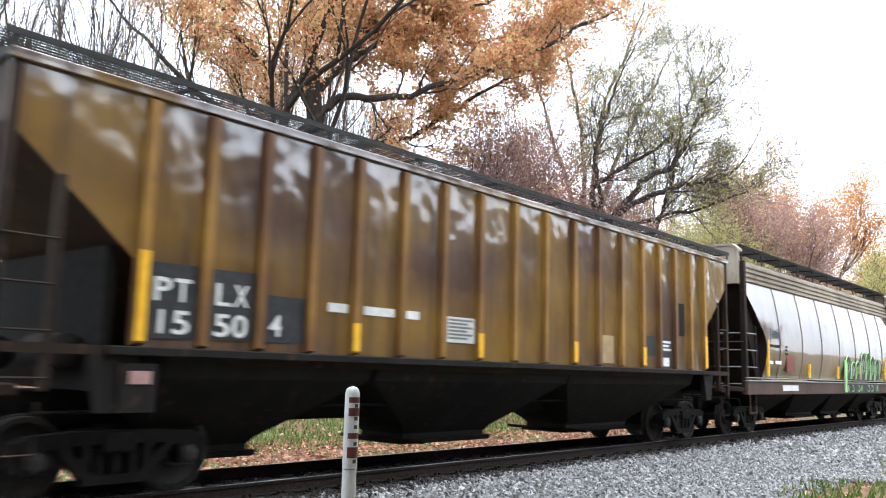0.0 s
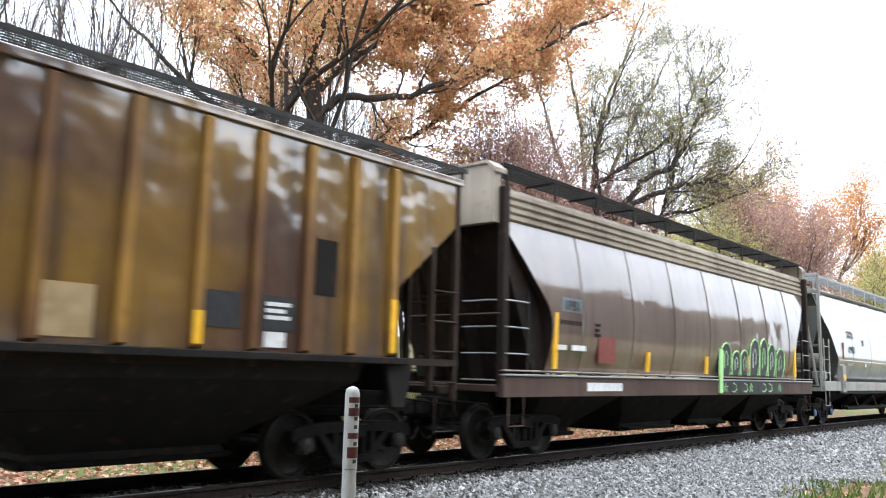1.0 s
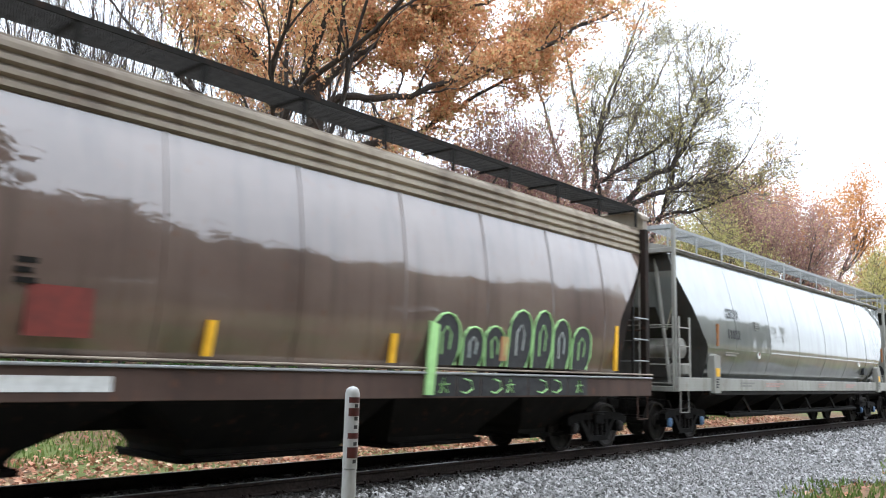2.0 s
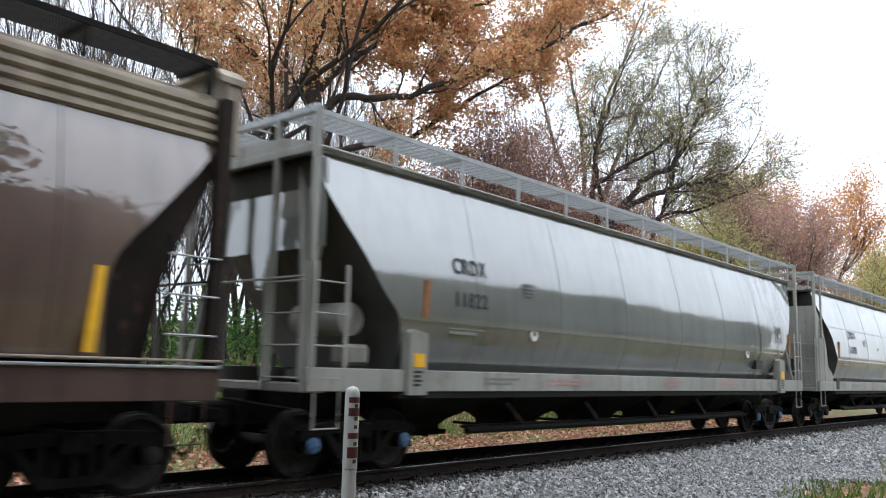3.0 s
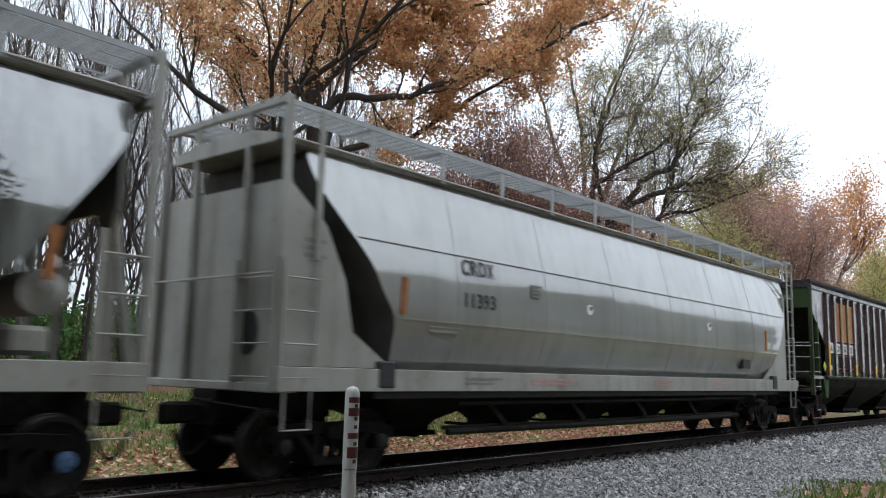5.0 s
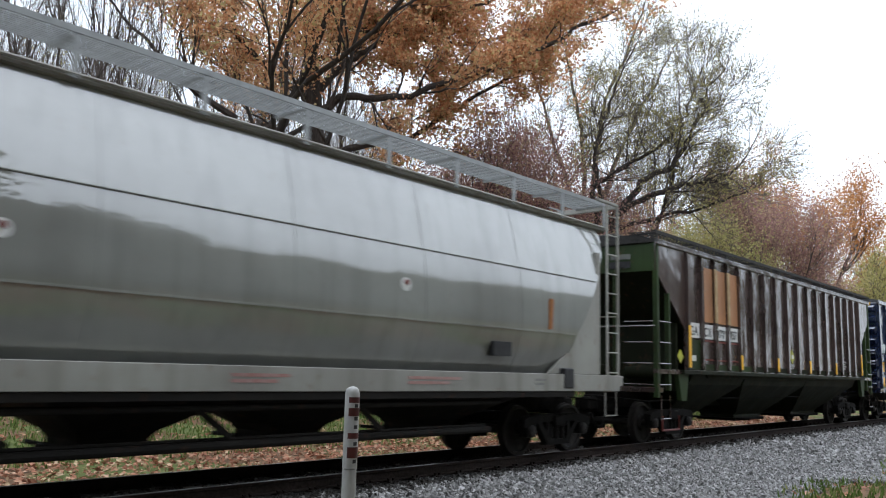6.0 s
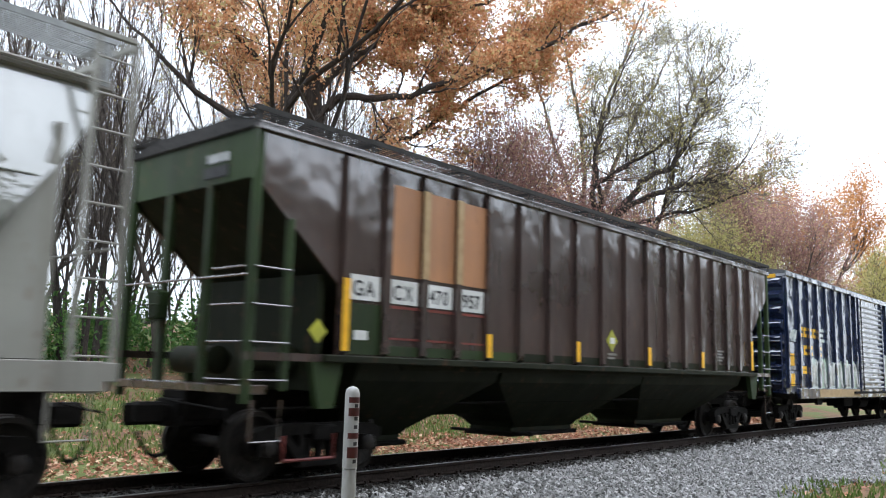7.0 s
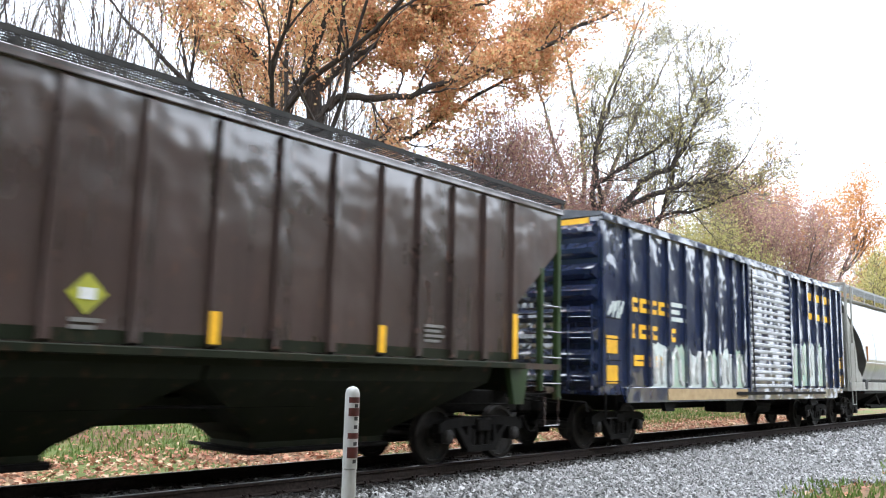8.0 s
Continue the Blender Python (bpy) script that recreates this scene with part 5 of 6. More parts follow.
def leaf_material(name, stops, through_share=0.4):
    m = bpy.data.materials.new(name)
    m.use_nodes = True
    nt = m.node_tree
    g = nt.nodes.new("ShaderNodeNewGeometry")
    c = ramp(nt, g.outputs["Random Per Island"], stops)
    big = tex(nt, "noise", 0.35, (1, 1, 1), 3)
    c = blend(nt, ramp(nt, big, [(0.4, (0, 0, 0)), (0.65, (0.3,) * 3)]), c, stops[0][1])
    b = nt.nodes["Principled BSDF"]
    b.inputs["Roughness"].default_value = 0.65
    b.inputs["Specular IOR Level"].default_value = 0.25
    nt.links.new(c, b.inputs["Base Color"])
    t = nt.nodes.new("ShaderNodeBsdfTranslucent")
    nt.links.new(c, t.inputs["Color"])
    mix = nt.nodes.new("ShaderNodeMixShader")
    mix.inputs[0].default_value = through_share
    nt.links.new(b.outputs[0], mix.inputs[1])
    nt.links.new(t.outputs[0], mix.inputs[2])
    nt.links.new(mix.outputs[0], nt.nodes["Material Output"].inputs["Surface"])
    return m


OAK_LEAF = leaf_material("orange_brown_oak_leaf", [(0.0, (0.42, 0.19, 0.09)), (0.3, (0.66, 0.35, 0.19)), (0.65, (0.8, 0.51, 0.29)), (0.82, (0.76, 0.57, 0.32)), (1.0, (0.46, 0.46, 0.19))], 0.58)
YELLOW_LEAF = leaf_material("pale_yellow_green_leaf", [(0.0, (0.32, 0.3, 0.1)), (0.5, (0.5, 0.46, 0.2)), (1.0, (0.58, 0.5, 0.25))], 0.5)
PURPLE_LEAF = leaf_material("dull_purple_red_leaf", [(0.0, (0.25, 0.13, 0.13)), (0.5, (0.4, 0.235, 0.21)), (0.8, (0.5, 0.34, 0.24)), (1.0, (0.5, 0.42, 0.22))], 0.5)
ORANGE_LEAF = leaf_material("bright_orange_leaf", [(0.0, (0.4, 0.16, 0.05)), (0.5, (0.57, 0.27, 0.1)), (1.0, (0.6, 0.37, 0.17))], 0.5)
DULL_LEAF = leaf_material("dull_brown_green_leaf", [(0.0, (0.07, 0.07, 0.04)), (0.5, (0.12, 0.115, 0.06)), (1.0, (0.18, 0.15, 0.08))], 0.3)
GREEN_LEAF = leaf_material("green_undergrowth_leaf", [(0.0, (0.04, 0.1, 0.025)), (0.5, (0.07, 0.17, 0.04)), (1.0, (0.14, 0.22, 0.06))])
LITTER = leaf_material("fallen_leaf", [(0.0, (0.19, 0.075, 0.045)), (0.35, (0.35, 0.15, 0.09)), (0.7, (0.5, 0.265, 0.17)), (0.9, (0.58, 0.41, 0.29)), (1.0, (0.4, 0.33, 0.17))], 0.15)
GRASS = leaf_material("short_grass", [(0.0, (0.06, 0.1, 0.02)), (0.5, (0.11, 0.17, 0.04)), (1.0, (0.24, 0.24, 0.09))], 0.3)


def leaves_mesh(name, centres, size, rng, mat, flat=False, ratio=0.6, hang=0.0):
    """Small folded leaves, one at each centre."""
    c = np.asarray(centres, float)
    n = len(c)
    d = rng.normal(size=(n, 3))
    if flat:
        d[:, 2] *= 0.25
    d[:, 2] -= hang
    d /= np.linalg.norm(d, axis=1)[:, None]
    e = rng.normal(size=(n, 3))
    if flat:
        e[:, 2] *= 0.35
    e -= (e * d).sum(1)[:, None] * d
    e /= np.linalg.norm(e, axis=1)[:, None]
    up = np.cross(d, e)
    s = (size * rng.uniform(0.55, 1.3, n))[:, None]
    k = s * ratio * 0.5
    v = np.stack([c - d * s * 0.5, c + e * k + up * s * 0.08, c + d * s * 0.5, c - e * k + up * s * 0.08], 1).reshape(-1, 3)
    i = 4 * np.arange(n)
    f = np.concatenate([np.stack([i, i + 1, i + 2], -1), np.stack([i, i + 2, i + 3], -1)])
    me = bpy.data.meshes.new(name)
    me.from_pydata(v.tolist(), [], f.tolist())
    me.materials.append(mat)
    return me


class Grower:
    """Grows a branching skeleton and keeps its tubes and twig tips."""

    def __init__(self, seed, up=0.12, wobble=0.16, spread=0.8, deep=5, kids=(3, 5), shrink=0.62):
        self.rng = random.Random(seed)
        self.up, self.wobble, self.spread, self.deep, self.kids, self.shrink = up, wobble, spread, deep, kids, shrink
        self.limbs, self.twigs, self.tips = Shape(), Shape(), []

    def branch(self, p, d, length, r, depth):
        rng = self.rng
        n = 5 if depth < 3 else 3
        pts, rs = [Vector(p)], [r]
        d = Vector(d).normalized()
        for i in range(n):
            d = (d + Vector((rng.gauss(0, 1), rng.gauss(0, 1), rng.gauss(0, 1))) * self.wobble + Vector((0, 0, self.up * (0.3 if depth == 0 else 1)))).normalized()
            pts.append(pts[-1] + d * length / n)
            rs.append(max(r * (1 - 0.55 * (i + 1) / n), 0.0065))
        (self.limbs if depth < 3 else self.twigs).tube(pts, rs, (9, 7, 5, 4, 3, 3, 3)[depth], caps=False)
        if depth >= self.deep - 1:
            for q in pts[1:]:
                self.tips.append(q)
        if depth >= self.deep:
            return
        for k in range(rng.randint(*self.kids)):
            u = rng.uniform(0.35 if depth else 0.5, 1.0)
            i = min(int(u * n), n - 1)
            q = pts[i].lerp(pts[i + 1], u * n - i)
            axis = Vector((rng.gauss(0, 1), rng.gauss(0, 1), rng.gauss(0, 0.7)))
            axis = (axis - axis.dot(d) * d).normalized()
            a = rng.uniform(0.45, 1.0) * self.spread
            self.branch(q, d * math.cos(a) + axis * math.sin(a), length * self.shrink * rng.uniform(0.75, 1.25), rs[i] * rng.uniform(0.5, 0.72), depth + 1)
        self.branch(pts[-1], d, length * self.shrink, rs[-1], depth + 1)


    def limb(self, way, r0, r1, every, length, depth=2, bias=(0, 0, 0.3), start=0.15):
        """A main limb through a few waypoints, with side branches along it."""
        rng = self.rng
        pts = [Vector(p) for p in arch([tuple(p) for p in way], 5)]
        pts = [p + Vector((rng.gauss(0, 0.06), rng.gauss(0, 0.06), rng.gauss(0, 0.06))) if 0 < i else p for i, p in enumerate(pts)]
        n = len(pts)
        rs = [r0 + (r1 - r0) * (i / (n - 1)) ** 0.8 for i in range(n)]
        self.limbs.tube(pts, rs, 9, caps=False)
        total, gone = sum((b - a).length for a, b in zip(pts, pts[1:])), 0.0
        due = total * start
        for i in range(n - 1):
            d = (pts[i + 1] - pts[i]).normalized()
            gone += (pts[i + 1] - pts[i]).length
            while gone > due:
                due += every * rng.uniform(0.6, 1.4)
                side = Vector((rng.gauss(0, 1), rng.gauss(0, 1), rng.gauss(0, 0.8))) + Vector(bias)
                side = (side - side.dot(d) * d).normalized()
                a = rng.uniform(0.5, 1.15)
                self.branch(pts[i].lerp(pts[i + 1], rng.random()), d * math.cos(a) + side * math.sin(a), length * rng.uniform(0.6, 1.3), rs[i] * rng.uniform(0.25, 0.45), depth)
        self.branch(pts[-1], pts[-1] - pts[-2], length, r1, depth)


def finish_tree(g, label, at, bark, leaf, per_tip, size, seed, scatter=0.3, hang=0.2, group="trees of the wood", keep=1.0, clump=0.0):
    tree = thing("tree", label, "tree", group, at=at)
    part("trunk", g.limbs, bark, tree, smooth=True)
    if g.twigs.v:
        tagged(part("branchwork", g.twigs, TWIG, tree), kind="stuff")
    if per_tip:
        rng = np.random.default_rng(seed)
        tips = np.array([tuple(t) for t in g.tips])
        if clump:
            tips = tips[[noise.noise(Vector(t) / clump) > 0.1 - 0.35 * keep for t in tips]]
        elif keep < 1:
            tips = tips[rng.random(len(tips)) < keep]
        c = np.repeat(tips, per_tip, 0) + rng.normal(0, scatter, (len(tips) * per_tip, 3))
        tagged(part("crown", leaves_mesh("crown", c, size, rng, leaf, hang=hang), leaf, tree), kind="stuff")
    return tree


def spot(direction, dist):
    """A place on the ground by bearing and distance from where one stands."""
    x, y = EYE.x + direction[0] * dist, EYE.y + direction[1] * dist
    return x, y, land_height(x, y) - 0.1


def build_oak():
    g = Grower(21, up=0.05, wobble=0.2, spread=1.0, deep=4, kids=(3, 5), shrink=0.62)
    g.limbs.tube([(0, 0, 0), (-0.1, 0, 6.5), (-0.3, 0, 11.5), (-0.55, 0, 13.7), (-0.8, 0, 15.4), (-0.75, 0, 17.2), (-0.6, 0, 20), (-0.3, 0, 23)],
                 [0.48, 0.4, 0.36, 0.31, 0.27, 0.22, 0.15, 0.06], 12, caps=False)
    # limbs: across, away, up
    low = (
        ([(-0.2, 0, 11.4), (0.7, -0.4, 12.4), (2.9, -0.9, 12.4), (6.7, -1.4, 13.8), (9.8, -1.6, 15.3), (11.6, -1.4, 16.6)], 0.22, 0.06),
        ([(0, 0, 9.8), (2.0, 0.5, 10.7), (4.4, 0.8, 11.5), (7.0, 0.8, 13.6), (9.6, 0.6, 15.0)], 0.2, 0.05),
        ([(-0.4, 0, 12.6), (0.9, 0.4, 14.3), (2.5, 0.6, 15.5), (5.2, 0.8, 17.0), (8.4, 1.0, 18.6)], 0.2, 0.05),
        ([(-0.4, 0, 12.3), (-2.7, -0.5, 13.7), (-4.6, -0.8, 16.1), (-6.0, -1.0, 18.2)], 0.17, 0.05))
    high = (
        ([(-0.7, 0, 14.6), (-1.6, 0.4, 16.2), (-1.9, 0.6, 18.2), (-2.2, 0.8, 21.5)], 0.17, 0.05),
        ([(-0.75, 0, 16.6), (2.0, -0.6, 18.5), (5.0, -1.0, 20.2), (7.5, -1.0, 21.8)], 0.16, 0.05),
        ([(-0.7, 0, 17.8), (-3.0, 0.3, 19.6), (-5.4, 0.4, 21.3)], 0.14, 0.05),
        ([(-0.6, 0, 15.2), (0.6, -2.6, 16.4), (1.6, -5.0, 17.3)], 0.15, 0.05),
        ([(-0.5, 0, 15.8), (3.0, 1.5, 16.2), (6.5, 2.5, 16.6), (9.8, 3.0, 17.6)], 0.15, 0.05),
        ([(-0.6, 0, 17.2), (3.2, 0.8, 18.0), (7.0, 0.6, 19.6), (10.4, 0.4, 20.4)], 0.15, 0.05),
        ([(-0.5, 0, 14.2), (1.6, 2.6, 15.4), (3.4, 5.2, 16.8)], 0.15, 0.05),
        ([(-0.7, 0, 16.2), (-2.6, -2.2, 17.2), (-4.6, -3.8, 18.0)], 0.13, 0.05))
    for way, r0, r1 in low:
        g.limb(way, r0, r1, 0.58, 1.9, start=0.2)
    for way, r0, r1 in high:
        g.limb(way, r0, r1, 0.62, 1.9)
    return finish_tree(g, "large oak with dense orange-brown autumn leaves", pose(*spot((0.641, 0.767), 34.0), 0, 0, -39.9), BARK_DARK, OAK_LEAF, 10, 0.18, 4, 0.2, 0.3, keep=0.75, clump=0.8)


def build_second_oak():
    g = Grower(33, up=0.14, wobble=0.16, spread=0.8, deep=4, kids=(3, 4), shrink=0.6)
    g.branch((0, 0, 0), (0.02, 0, 1), 11.5, 0.27, 0)
    for z, ang, l in ((9.5, 10, 5.0), (10.5, 130, 4.5), (8.8, -60, 5.0)):
        a = radians(ang)
        g.branch((0.1, 0, z), (math.cos(a), math.sin(a), 0.5), l, 0.15, 1)
    return finish_tree(g, "slimmer oak with orange-brown autumn leaves", pose(*spot((0.557, 0.831), 31.6), 0, 0, 20), BARK_DARK, OAK_LEAF, 26, 0.15, 6, 0.4, 0.3, keep=0.65)


def build_spreading_tree():
    """A leaning tree with long bare limbs, a haze of fine twigs and few pale leaves."""
    g = Grower(52, up=0.03, wobble=0.12, spread=0.85, deep=5, kids=(3, 4), shrink=0.68)
    g.limbs.tube([(-0.6, 0, 0), (-0.5, 0, 4), (-0.3, 0, 7.5), (0.0, 0, 9.6)], [0.42, 0.36, 0.3, 0.24], 10, caps=False)
    for way, r0, r1, bias in (
            ([(-0.4, 0, 8.2), (-1.0, 0.2, 10.8), (0.1, 0.3, 11.9), (2.2, 0.5, 13.1), (3.5, 0.6, 14.8), (4.1, 0.6, 16.6)], 0.17, 0.04, (0.2, 0, 0.8)),
            ([(0, 0, 9.5), (1.35, -0.3, 11.2), (2.8, -0.5, 12.0), (3.5, -0.6, 13.2), (4.2, -0.6, 14.7), (4.6, -0.6, 16.0)], 0.19, 0.04, (0.3, 0, 0.6)),
            ([(0, 0, 9.6), (2.35, -0.2, 10.7), (3.9, -0.3, 11.1), (4.8, -0.3, 11.2), (6.0, -0.3, 12.1)], 0.18, 0.04, (0.3, 0, 0.8)),
            ([(-0.3, 0, 7.2), (1.6, 0.6, 8.2), (2.2, 0.8, 9.6), (2.85, 1.0, 11.5), (3.1, 1.1, 12.5), (3.4, 1.2, 15.0)], 0.15, 0.04, (0.2, 0, 0.5)),
            ([(-0.2, 0, 8.8), (-0.7, 0.4, 11.0), (-0.8, 0.6, 13.5), (0.0, 0.8, 16.0), (0.9, 0.8, 18.0)], 0.15, 0.04, (0.2, 0, 0.5)),
            ([(0.1, 0, 9.0), (2.6, 0.3, 9.6), (4.8, 0.4, 10.2), (6.4, 0.4, 10.9)], 0.13, 0.03, (0.2, 0, 0.7))):
        g.limb(way, r0, r1, 0.34, 1.4, bias=(bias[0] + 0.25, 0, bias[2] * 0.4), start=0.3)
    return finish_tree(g, "spreading half-bare tree with pale yellow-green leaves", pose(*spot((0.873, 0.488), 39.8), 0, 0, -60.8), BARK_DARK, YELLOW_LEAF, 1, 0.1, 9, 0.2, 0.1, keep=0.55)


def build_tall_tree():
    """A tall half-bare tree behind, its limbs fanning upward."""
    g = Grower(70, up=0.03, wobble=0.14, spread=0.9, deep=5, kids=(3, 4), shrink=0.64)
    g.limbs.tube([(0, 0, 0), (0.05, 0, 5), (0, 0, 9)], [0.45, 0.38, 0.3], 10, caps=False)
    for way in ([(0, 0, 8.5), (-0.2, 0.3, 13), (-0.5, 0.4, 17.6), (-1.5, 0.4, 22.5), (-2.3, 0.4, 26)],
                [(0, 0, 8.8), (0.5, -0.3, 14), (1.25, -0.5, 18.4), (2.7, -0.5, 22), (3.8, -0.5, 25)],
                [(0.1, 0, 9), (1.6, 0.6, 14), (3.2, 0.9, 17.6), (4.8, 1.0, 20.6), (5.6, 1.0, 22.4)],
                [(0, 0, 8.6), (-1.4, -0.6, 13.5), (-2.8, -0.9, 18), (-4.2, -1.0, 22.5)]):
        g.limb(way, 0.2, 0.04, 0.5, 1.9, bias=(0.15, 0, 0.3), start=0.3)
    return finish_tree(g, "tall half-bare tree with pale yellow leaves", pose(*spot((0.857, 0.516), 51.5), 0, 0, -58.9), BARK, YELLOW_LEAF, 1, 0.12, 71, 0.25, 0.1, keep=0.4)


def build_small_tree(label, seed, direction, dist, height, leaf, per_tip, size, keep=1.0, wide=0.9, kids=(3, 4), bark=None):
    g = Grower(seed, up=0.10, wobble=0.16, spread=wide, deep=4, kids=kids, shrink=0.66)
    g.branch((0, 0, 0), (0, 0, 1), height * 0.42, height * 0.017, 0)
    for k in range(3):
        a = k * 2.1 + seed
        g.branch((0, 0, height * (0.24 + 0.05 * k)), (math.cos(a), math.sin(a), 0.7), height * 0.26, height * 0.009, 1)
    return finish_tree(g, label, pose(*spot(direction, dist)), bark or BARK, leaf, per_tip, size, seed + 1, 0.35 * height / 12, 0.1, keep=keep)


build_oak()
build_second_oak()
build_spreading_tree()
build_small_tree("small tree with dull purple-red leaves", 61, (0.795, 0.606), 41, 13.5, PURPLE_LEAF, 11, 0.13, 0.9)
build_small_tree("small tree with dull purple-red leaves", 62, (0.835, 0.55), 39, 12, PURPLE_LEAF, 11, 0.13, 0.9)
build_small_tree("young tree with rusty orange leaves", 63, (0.854, 0.52), 49.2, 14, OAK_LEAF, 12, 0.15, 0.8)
build_small_tree("round tree with bright orange leaves, far down the line", 64, (0.962, 0.273), 89.0, 25, ORANGE_LEAF, 12, 0.24, 1.0, 0.3)
build_small_tree("half-bare purplish tree, far down the line", 65, (0.943, 0.332), 64, 17, PURPLE_LEAF, 14, 0.16, 0.9, 0.5, (4, 5))
build_small_tree("half-bare pale tree, far down the line", 66, (0.974, 0.228), 98.4, 18, YELLOW_LEAF, 3, 0.25, 0.8, 0.8, (4, 5))
build_small_tree("tree with orange leaves, far down the line", 67, (0.979, 0.203), 111.3, 18, ORANGE_LEAF, 12, 0.26, 1.0, 0.8)
build_small_tree("half-bare yellowish tree, far down the line", 68, (0.925, 0.381), 58.6, 12.5, YELLOW_LEAF, 8, 0.15, 0.8, 0.8, (4, 5))
build_small_tree("half-bare tree with pale leaves", 69, (0.897, 0.442), 56.2, 13, YELLOW_LEAF, 5, 0.14, 0.8, 0.8, (4, 5))
build_tall_tree()
build_small_tree("small tree with dull brown-purple leaves", 73, (0.713, 0.701), 44, 11, PURPLE_LEAF, 10, 0.14, 0.9)
build_small_tree("small tree with dull brown-purple leaves", 74, (0.783, 0.622), 45, 14, PURPLE_LEAF, 10, 0.14, 0.9)
build_small_tree("small tree with dull brown-purple leaves", 75, (0.822, 0.569), 43, 13, PURPLE_LEAF, 10, 0.14, 0.9)


def build_wood():
    """Bare slender trees of the wood behind, and of the one across the road side."""
    makers = []
    for k in range(4):
        g = Grower(80 + k, up=0.16, wobble=0.10, spread=0.6, deep=4, kids=(3, 4), shrink=0.6)
        g.branch((0, 0, 0), (0, 0, 1), 7.0 + k, 0.13 + 0.02 * k, 0)
        g.branch((0, 0, 6.0), (0.3, 0.2, 1), 4.0, 0.07, 1)
        g.branch((0, 0, 5.0), (-0.4, 0.1, 1), 3.6, 0.06, 1)
        makers.append(finish_tree(g, "slender bare tree with a dark trunk", pose(*spot(((0.375, 0.5, 0.44, 0.41)[k], (0.927, 0.866, 0.898, 0.912)[k]), 30 + 2 * k)), BARK_DARK, YELLOW_LEAF, 1 if k == 1 else 0, 0.12, 90 + k, 0.3, 0.1, keep=0.2))
    rng = random.Random(17)
    for i in range(64):
        x = rng.uniform(-14, 62)
        y = rng.uniform(17, 46)
        s = rng.uniform(0.7, 1.15)
        copy_thing(makers[i % 4], pose(x, y, land_height(x, y) - 0.1, 0, 0, rng.uniform(0, 360)) @ Matrix.Scale(s, 4))
    for i in range(70):
        x = rng.uniform(2, 30)
        y = rng.uniform(18, 44)
        copy_thing(makers[i % 4], pose(x, y, land_height(x, y) - 0.1, 0, 0, rng.uniform(0, 360)) @ Matrix.Scale(rng.uniform(0.45, 0.75), 4))


build_wood()


def build_near_side_wood():
    """The unseen wood on the other side of the line, behind the place where one stands."""
    rng = random.Random(23)
    first = None
    for i in range(22):
        x = -45 + 7 * i + rng.uniform(-2, 2)
        y = -21 - min(20, max(0.0, (x - 8) * 0.55)) + rng.uniform(-2, 1)
        if first is None:
            g = Grower(71, up=0.10, wobble=0.16, spread=0.9, deep=4, kids=(4, 5), shrink=0.66)
            g.branch((0, 0, 0), (0, 0, 1), 6.5, 0.28, 0)
            for k in range(5):
                g.branch((0, 0, 2.5 + 0.8 * k), (math.cos(k * 1.3), math.sin(k * 1.3), 0.6), 4.5, 0.13, 1)
            first = finish_tree(g, "leafy tree in a row across from the track", pose(x, y, land_height(x, y)), BARK, DULL_LEAF, 8, 0.5, 72, 0.5, 0.1, group="trees across from the track")
        else:
            # scaled up on the left, out of view, to hold back sky light
            copy_thing(first, pose(x, y, land_height(x, y) - 0.1, 0, 0, rng.uniform(0, 360)) @ Matrix.Scale(rng.uniform(0.8, 1.0) * float(np.interp(x, (-5, 6, 45), (1.4, 0.88, 1.25))), 4))


build_near_side_wood()


def build_unseen_thicket():
    # added out of view to close bright gaps under the reflected trees
    rng = np.random.default_rng(40)
    c = []
    for k in range(150):
        x = rng.uniform(-60, 140)
        y = -26 - min(20, max(0.0, (x - 8) * 0.55)) + rng.uniform(-3, 2)
        r = rng.uniform(1.5, 3.2)
        c.append(rng.normal(size=(130, 3)) * (r * 0.6, r * 0.6, r * 0.55) + (x, y, land_height(x, y) + r * 0.8))
    me = leaves_mesh("thicket", np.concatenate(c), 0.6, rng, DULL_LEAF)
    tagged(new("thicket", me), "unseen dull brown-green thicket added to darken reflections in the cars", "thicket", kind="stuff")


build_unseen_thicket()


def build_undergrowth():
    rng = np.random.default_rng(41)
    c = []
    for k in range(130):
        x, y = rng.uniform(-14, 30), rng.uniform(20, 32)
        r = rng.uniform(1.0, 2.3)
        n = 260
        q = rng.normal(size=(n, 3)) * (r * 0.55, r * 0.55, r * 0.45)
        q += (x, y, land_height(x, y) + r * 0.6)
        c.append(q)
    me = leaves_mesh("undergrowth", np.concatenate(c), 0.26, rng, GREEN_LEAF)
    tagged(new("undergrowth", me), "green undergrowth at the foot of the wood", "undergrowth", kind="stuff")


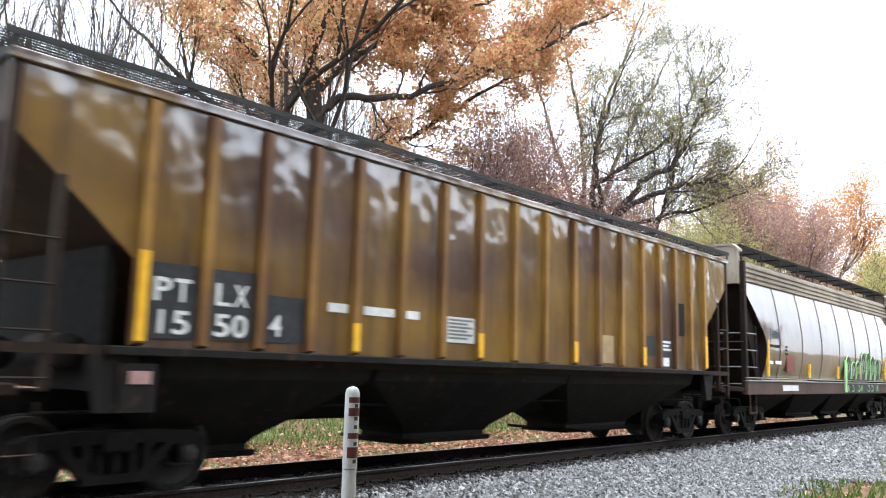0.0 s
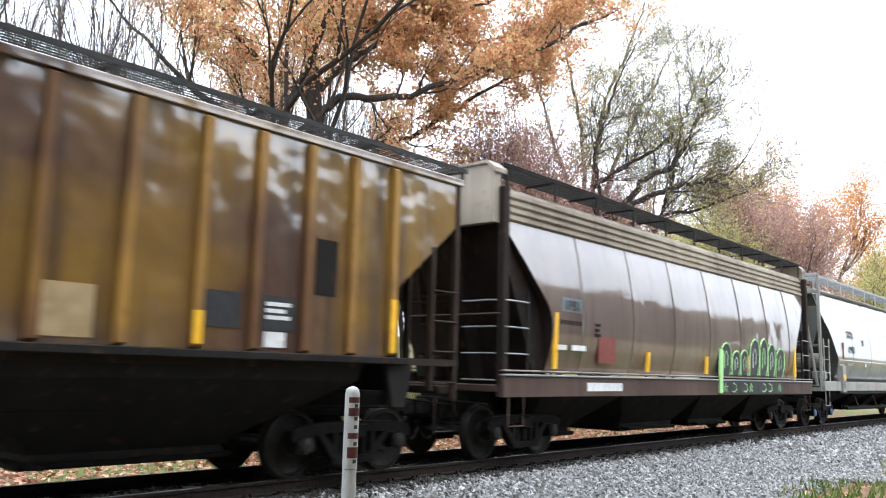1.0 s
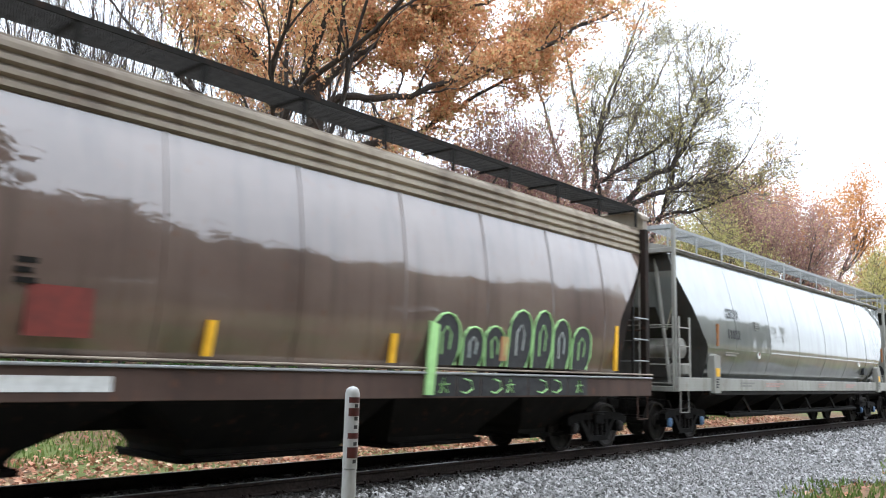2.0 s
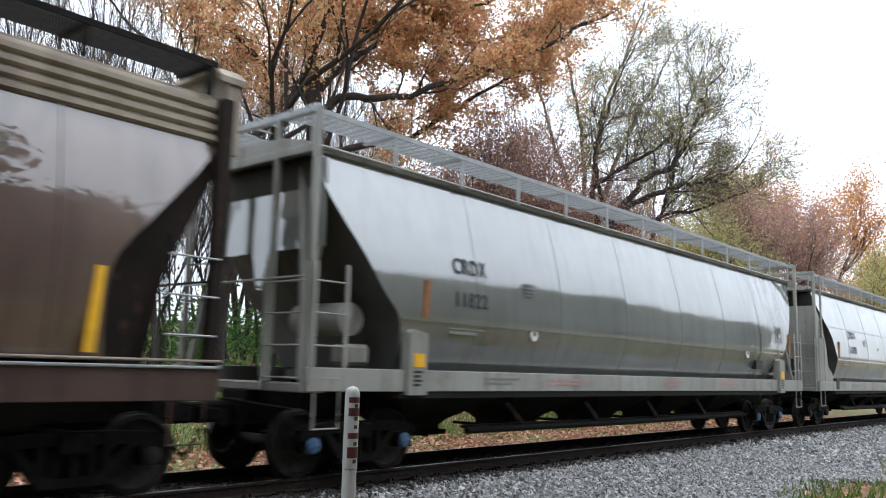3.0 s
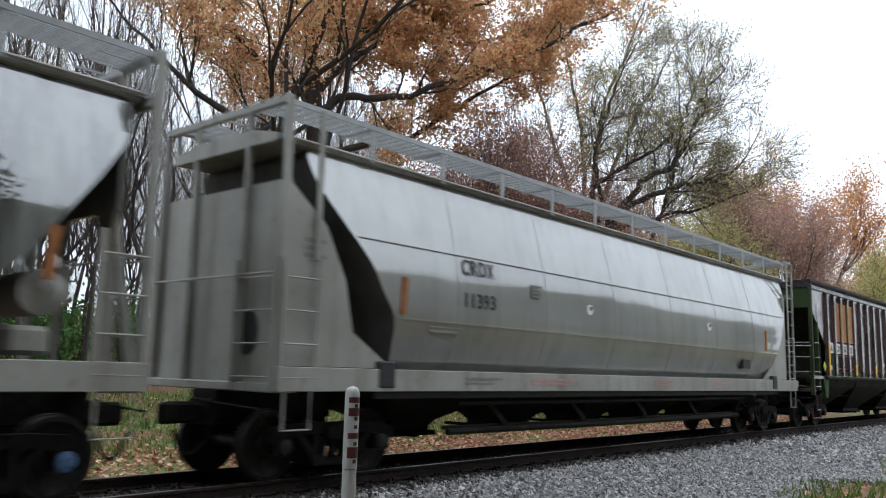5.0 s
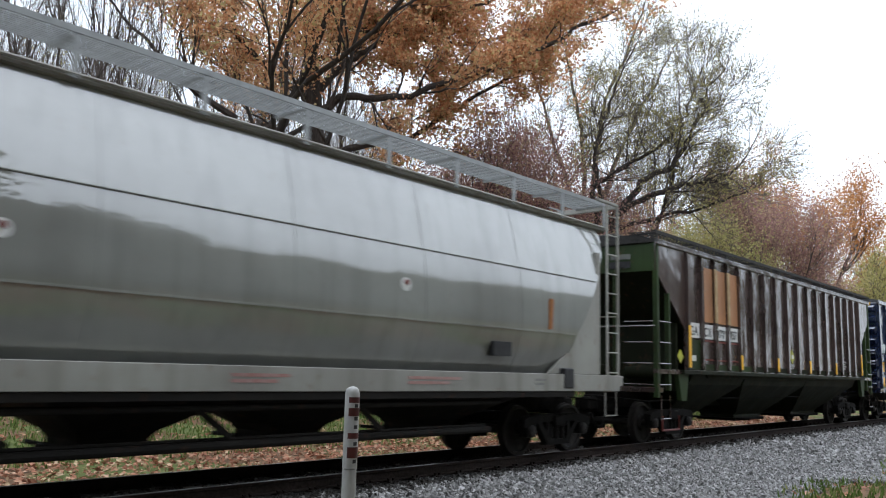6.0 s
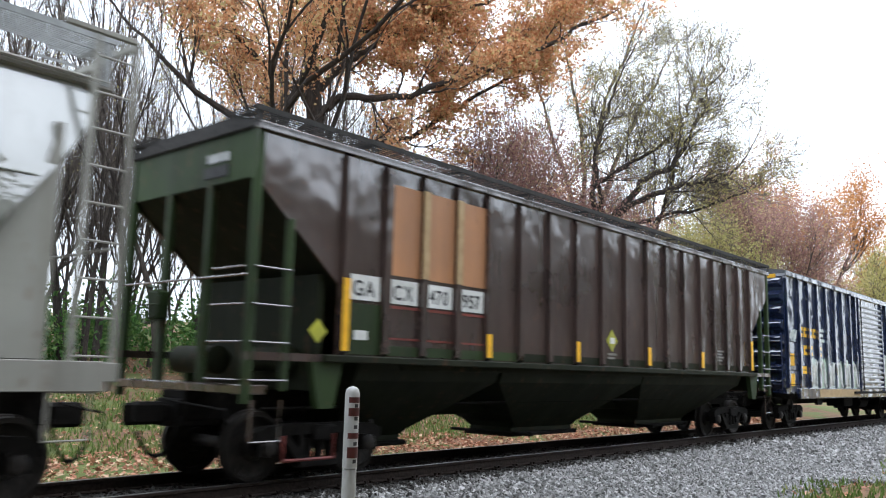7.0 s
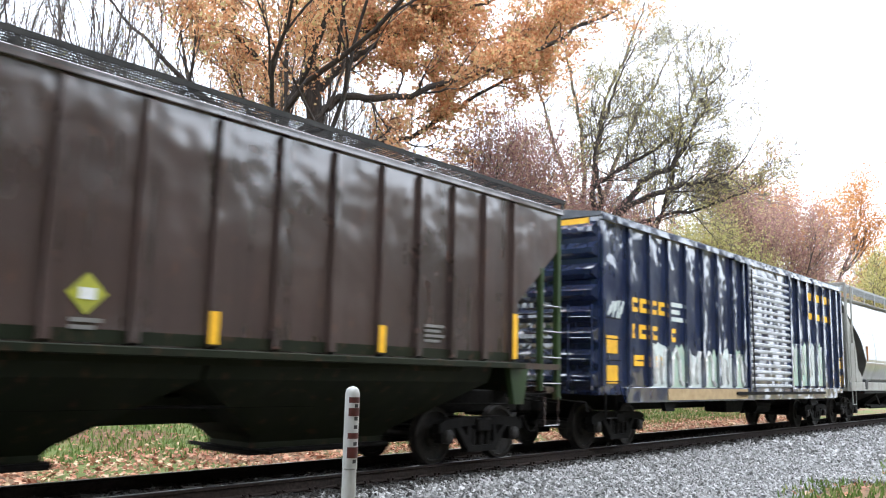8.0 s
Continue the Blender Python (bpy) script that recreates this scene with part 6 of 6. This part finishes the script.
def build_litter():
    rng = np.random.default_rng(42)
    a = rng.uniform((-6, 2.4), (48, 7.8), (24000, 2))
    b = rng.uniform((-12, 7), (50, 24), (12000, 2))
    e = rng.uniform((8, -8), (30, -4.4), (500, 2))
    p = np.concatenate([a, b, e])
    c = np.stack([p[:, 0], p[:, 1], [bumps(x, y) + 0.025 for x, y in p]], -1)
    c[:, 2] += rng.uniform(0, 0.04, len(c))
    me = leaves_mesh("leaf_litter", c, 0.125, rng, LITTER, True, 0.7)
    tagged(new("leaf_litter", me), "fallen brown and orange leaves on the ground", "leaves", kind="stuff")


def build_grass():
    rng = np.random.default_rng(43)
    far = rng.uniform((-8, 6.8), (45, 16), (30000, 2))
    near = rng.uniform((6, -9), (40, -4.3), (9000, 2))
    near = near[near[:, 1] < -4.55 + 0.4 * np.sin(near[:, 0] * 0.9)]
    p = np.concatenate([far, near])
    n = len(p)
    z = np.array([bumps(x, y) for x, y in p])
    base = np.stack([p[:, 0], p[:, 1], z], -1)
    a = rng.uniform(0, 6.28, n)
    w = np.stack([np.cos(a), np.sin(a), np.zeros(n)], -1) * 0.022
    h = rng.uniform(0.06, 0.2, n)
    tip = base + np.stack([rng.normal(0, 0.05, n), rng.normal(0, 0.05, n), h], -1)
    midp = (base + tip) / 2 + np.stack([np.zeros(n), np.zeros(n), h * 0.1], -1)
    v = np.stack([base - w, base + w, midp + w * 0.7, tip, midp - w * 0.7], 1).reshape(-1, 3)
    i = 5 * np.arange(n)
    f = [tuple(int(k) for k in (j, j + 1, j + 2, j + 4)) for j in i] + [tuple(int(k) for k in (j + 4, j + 2, j + 3)) for j in i]
    me = bpy.data.meshes.new("grass")
    me.from_pydata(v.tolist(), [], f)
    me.materials.append(GRASS)
    tagged(new("grass", me), "short green and straw-coloured grass beside the line", "grass", kind="stuff")


build_undergrowth()
build_litter()
build_grass()


# ---- the train rolls by ----
def motions():
    for car, x in CARS:
        walk(car, [(0.5 * k, pose(x - SPEED * 0.5 * k, 0, 0)) for k in range(17)])
    turn = -math.degrees(SPEED / 0.457) / 15
    for wheels, dx in WHEELSETS:
        walk(wheels, [(k / 15, pose(dx, 0, 0.457, 0, turn * k, 0)) for k in range(121)])


motions()
